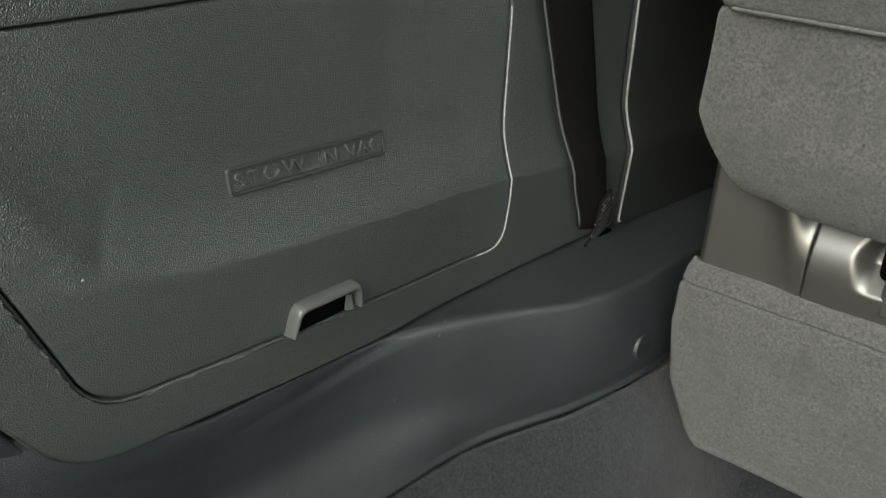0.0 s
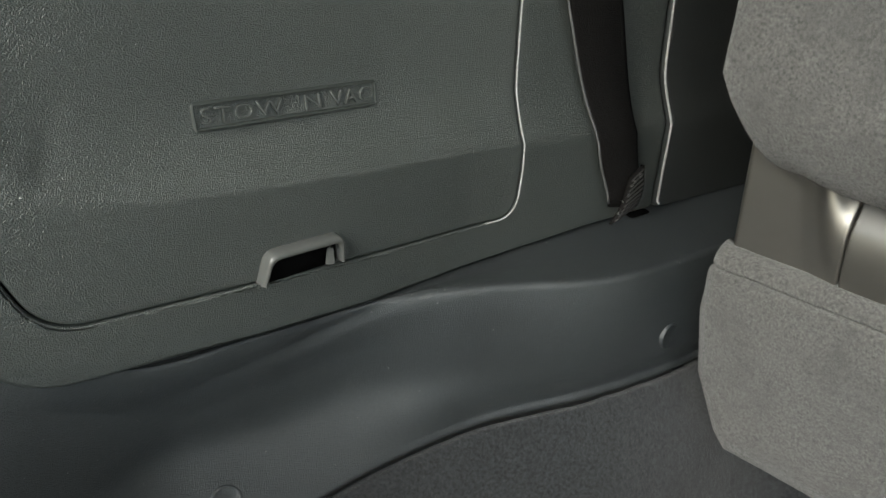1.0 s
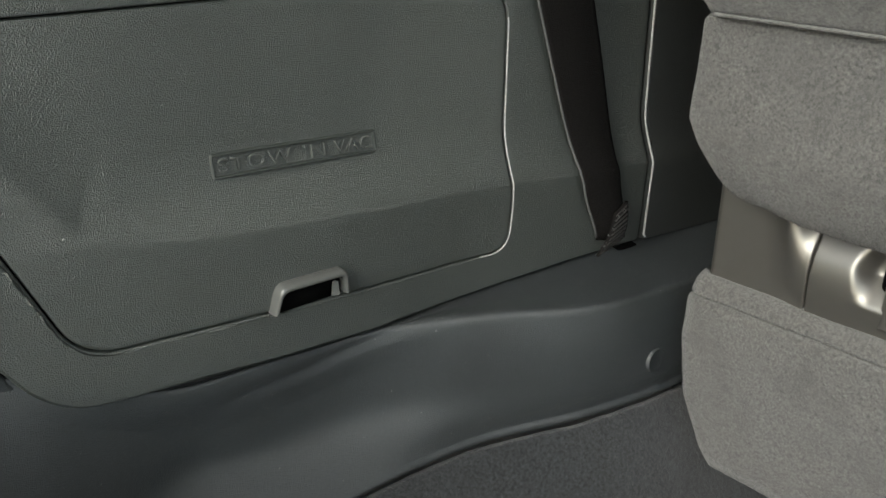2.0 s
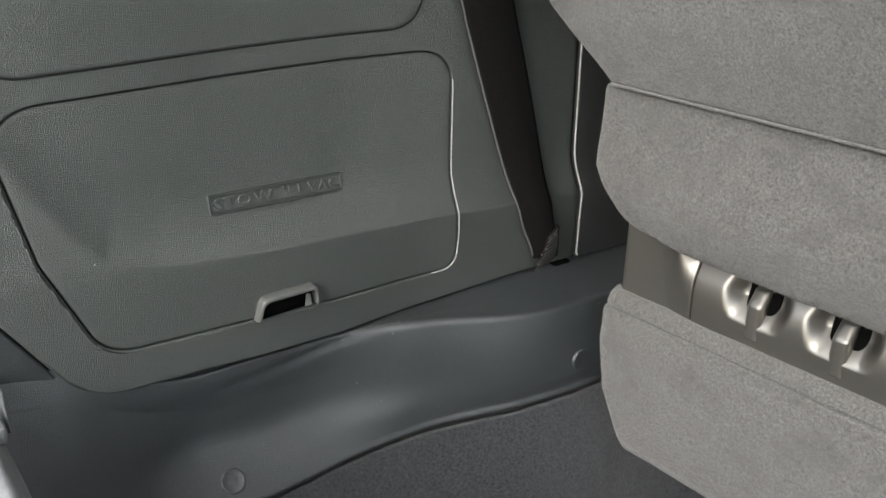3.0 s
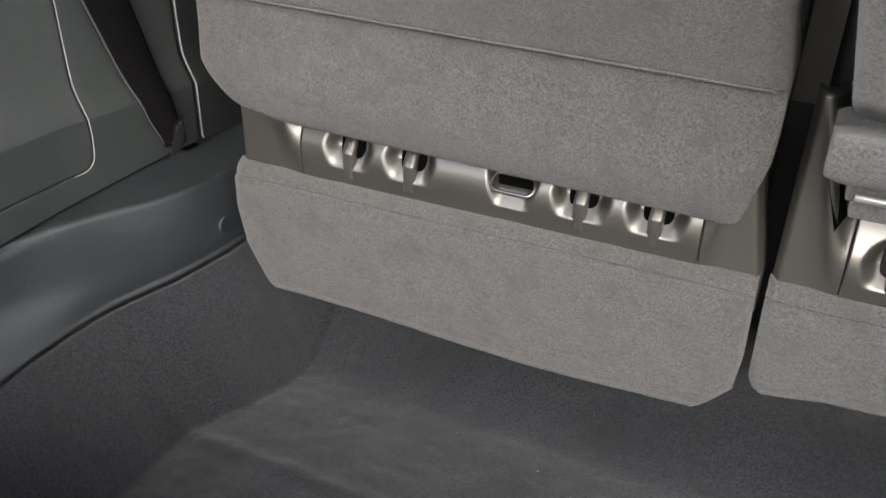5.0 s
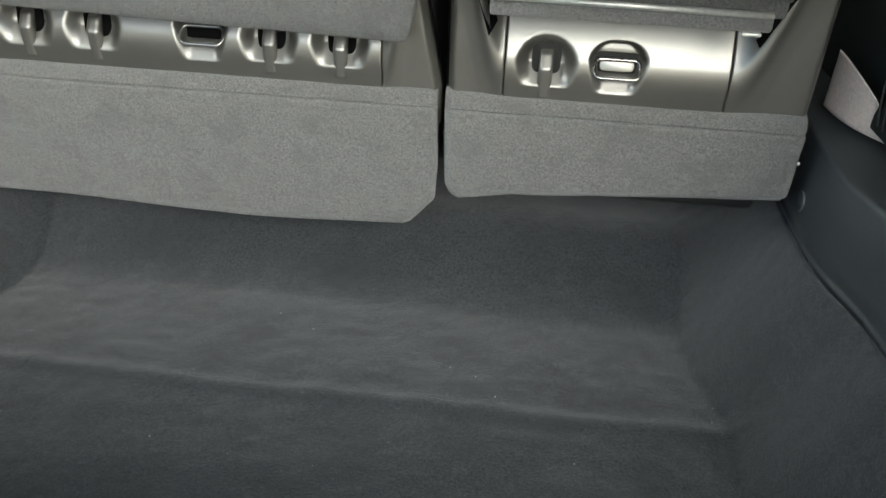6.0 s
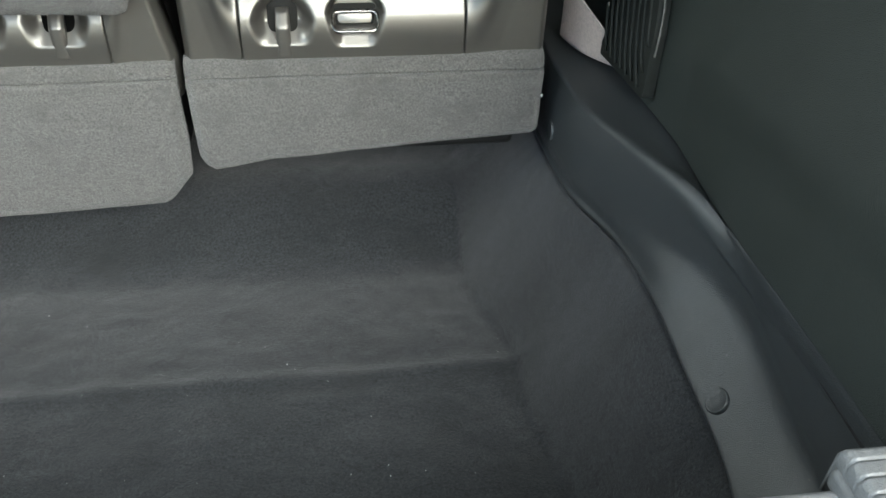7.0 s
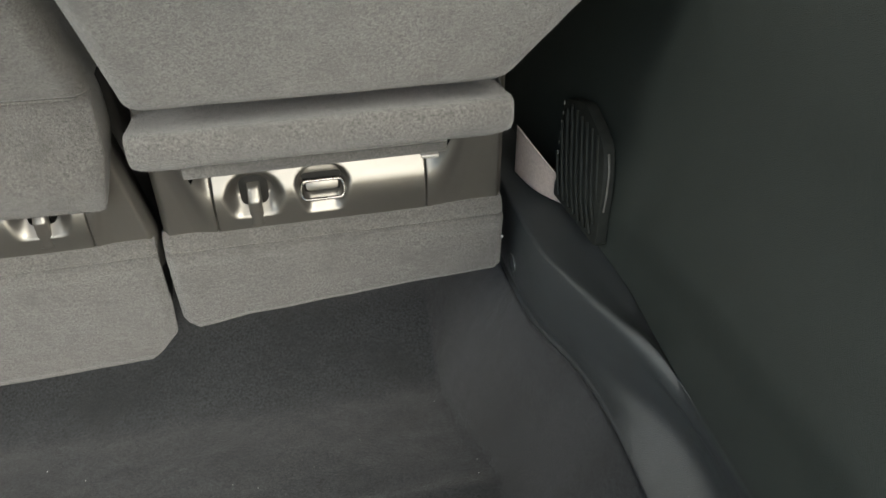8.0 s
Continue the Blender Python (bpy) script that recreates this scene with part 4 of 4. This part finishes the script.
# ---------------------------------------------------------------- the rest of the shell
def lid_pt(x, v):
    """The raised tailgate, from its hinge at the roof's end up and out over the camera; unseen, added to shade the bay.
    """
    bow = 1 - ((x - MID) / 0.80) ** 2
    return (x, -0.60 - 0.82 * v - 0.05 * bow * v, 1.235 + 0.11 * v + 0.06 * math.sin(math.pi * v) * (0.4 + 0.6 * bow))


lid = new("tailgate", slab("tailgate", lid_pt, lin(-0.82, 0.736, 41), lin(0, 1, 31), (0, 0, 0.05), LIDPL))
tagged(lid, "unseen raised tailgate hinged at the roof, dark trim inside, added to shade the bay", "tailgate", kind="structure")
roof = new("ceiling", box("ceiling", -0.86, 0.776, -0.58, 1.6, 1.20, 1.24, LINER, 0.01))
tagged(roof, "pale fabric roof lining", "ceiling", kind="structure")
for nm, x0, x1 in (("left", -0.86, -0.82), ("right", 0.736, 0.776)):
    wname = "wall_body_" + nm
    w = thing(wname, "plain body side behind the trim, open at the windows", "wall", kind="structure")
    part("lower_side", box("lower_side", x0, x1, -0.72, 1.6, -0.4, 0.70, LINER, 0), w)
    part("upper_side", box("upper_side", x0, x1, -0.72, 1.6, 1.17, 1.20, LINER, 0), w)
    for y0, y1 in ((-0.72, -0.70), (-0.17, 1.6)):
        part("window_post", box("window_post", x0, x1, y0, y1, 0.70, 1.17, LINER, 0), w)
tagged(new("wall_front", box("wall_front", -0.82, 0.736, 1.56, 1.6, -0.4, 1.20, LINER, 0)), "plain wall closing the cabin", "wall", kind="structure")
tagged(new("floor_front", box("floor_front", -0.80, 0.716, 0.26, 1.56, -0.2, -0.12, CARPET, 0)), "dark cabin floor under the seats", "floor", kind="structure")
tagged(new("ground", box("ground", -400, 400, -400, 400, -0.85, -0.65, ASPHALT, 0)), "grey asphalt outside", "ground", kind="structure")

# crumbs and lint on the left shelf
random.seed(9)
verts, faces = [], []
for i in range(150):
    y = random.uniform(-0.30, 0.03)
    v = random.gauss(0.26, 0.05) if i % 3 else random.uniform(0.05, 0.30)
    a, b = lower_section(y, max(0.04, min(0.36, v)), -1)
    r = random.uniform(0.00015, 0.00040) * (2.0 if i in (3, 40, 77) else 1.0)
    p = Vector((a, y, b + r * 0.6))
    k = len(verts)
    verts += [p + Vector(d) * r for d in ((1, 0, 0), (-1, 0, 0), (0, 1.4, 0), (0, -1.4, 0), (0, 0, 1), (0, 0, -1))]
    faces += [(k + a, k + b, k + c) for a, b, c in ((0, 2, 4), (2, 1, 4), (1, 3, 4), (3, 0, 4), (2, 0, 5), (1, 2, 5), (3, 1, 5), (0, 3, 5))]
for y, z in ((-0.554, 0.325), (-0.47, 0.40), (-0.33, 0.27), (-0.20, 0.36)):  # lint on the storage door
    r = 0.0008 if y < -0.55 else 0.0004
    p = Vector(on_door(y, z, r * 0.5))
    k = len(verts)
    verts += [p + Vector(d) * r for d in ((1, 0, 0), (-1, 0, 0), (0, 1.6, 0.3), (0, -1.4, 0), (0, 0, 1), (0, 0, -1))]
    faces += [(k + a, k + b, k + c) for a, b, c in ((0, 2, 4), (2, 1, 4), (1, 3, 4), (3, 0, 4), (2, 0, 5), (1, 2, 5), (3, 1, 5), (0, 3, 5))]
for i in range(70):  # lint on the carpet
    u, y = random.uniform(0.12, 0.93), random.uniform(-0.55, -0.03)
    p = Vector(floor_pt(u, y)) + Vector((0, 0, 0.0008))
    r = random.uniform(0.0003, 0.0008)
    k = len(verts)
    verts += [p + Vector(d) * r for d in ((1, 0, 0), (-1, 0, 0), (0, 1.6, 0.3), (0, -1.4, 0), (0, 0, 1), (0, 0, -1))]
    faces += [(k + a, k + b, k + c) for a, b, c in ((0, 2, 4), (2, 1, 4), (1, 3, 4), (3, 0, 4), (2, 0, 5), (1, 2, 5), (3, 1, 5), (0, 3, 5))]
tagged(new("crumbs", mesh("crumbs", verts, faces, PALE)), "fine pale crumbs and lint on the plastic and carpet", "crumbs", kind="stuff")


def nap(parent, surface, n, reach, mat, keep, seed):
    """Short loose fibres over the part of a carpeted surface that keep() picks, as one mesh."""
    rng = random.Random(seed)
    faces_in = [p for p in surface.data.polygons if len(p.vertices) == 4 and keep(p.center)]
    total = np.cumsum([p.area for p in faces_in]).tolist()
    co = surface.data.vertices
    verts, faces = [], []
    for _ in range(n):
        p = rng.choices(faces_in, cum_weights=total)[0]
        a, b, c, d = (co[i].co for i in p.vertices)
        u, v = rng.random(), rng.random()
        root = (a * (1 - u) + b * u) * (1 - v) + (d * (1 - u) + c * u) * v
        lean = Vector((rng.uniform(-1, 1), rng.uniform(-1, 1), rng.uniform(-1, 1))) * 0.9
        tip = root + (p.normal + lean).normalized() * reach * rng.uniform(0.4, 1.0)
        across = (tip - root).cross(Vector((0.3, -0.9, 0.3))).normalized() * 0.00018
        k = len(verts)
        verts += [root - across, root + across, tip]
        faces.append((k, k + 1, k + 2))
    me = bpy.data.meshes.new("nap")
    me.from_pydata(verts, [], faces)
    me.materials.append(mat)
    ob = part("nap", me, parent, "short fuzzy carpet nap")
    ob["kind"] = "stuff"
    return ob


for seat in (wide, narrow):
    for ob in list(seat.children):
        base = ob.name.split(".")[0]
        if base == "lower_cushion":
            nap(ob, ob, 42000 if seat == wide else 14000, 0.0026, FLEECE, lambda q: q.y < -0.03, 11)
        elif base == "flap":
            nap(ob, ob, 42000 if seat == wide else 20000, 0.0022, FLEECE, lambda q: q.y < -0.004, 12)
        elif base == "backrest":
            nap(ob, ob, 30000 if seat == wide else 14000, 0.0026, FLEECE, lambda q: q.z < 0.72 and q.y < -0.03, 13)
nap(fl, fl, 70000, 0.0034, CARPET, lambda q: -0.62 < q.y < 0.02, 14)
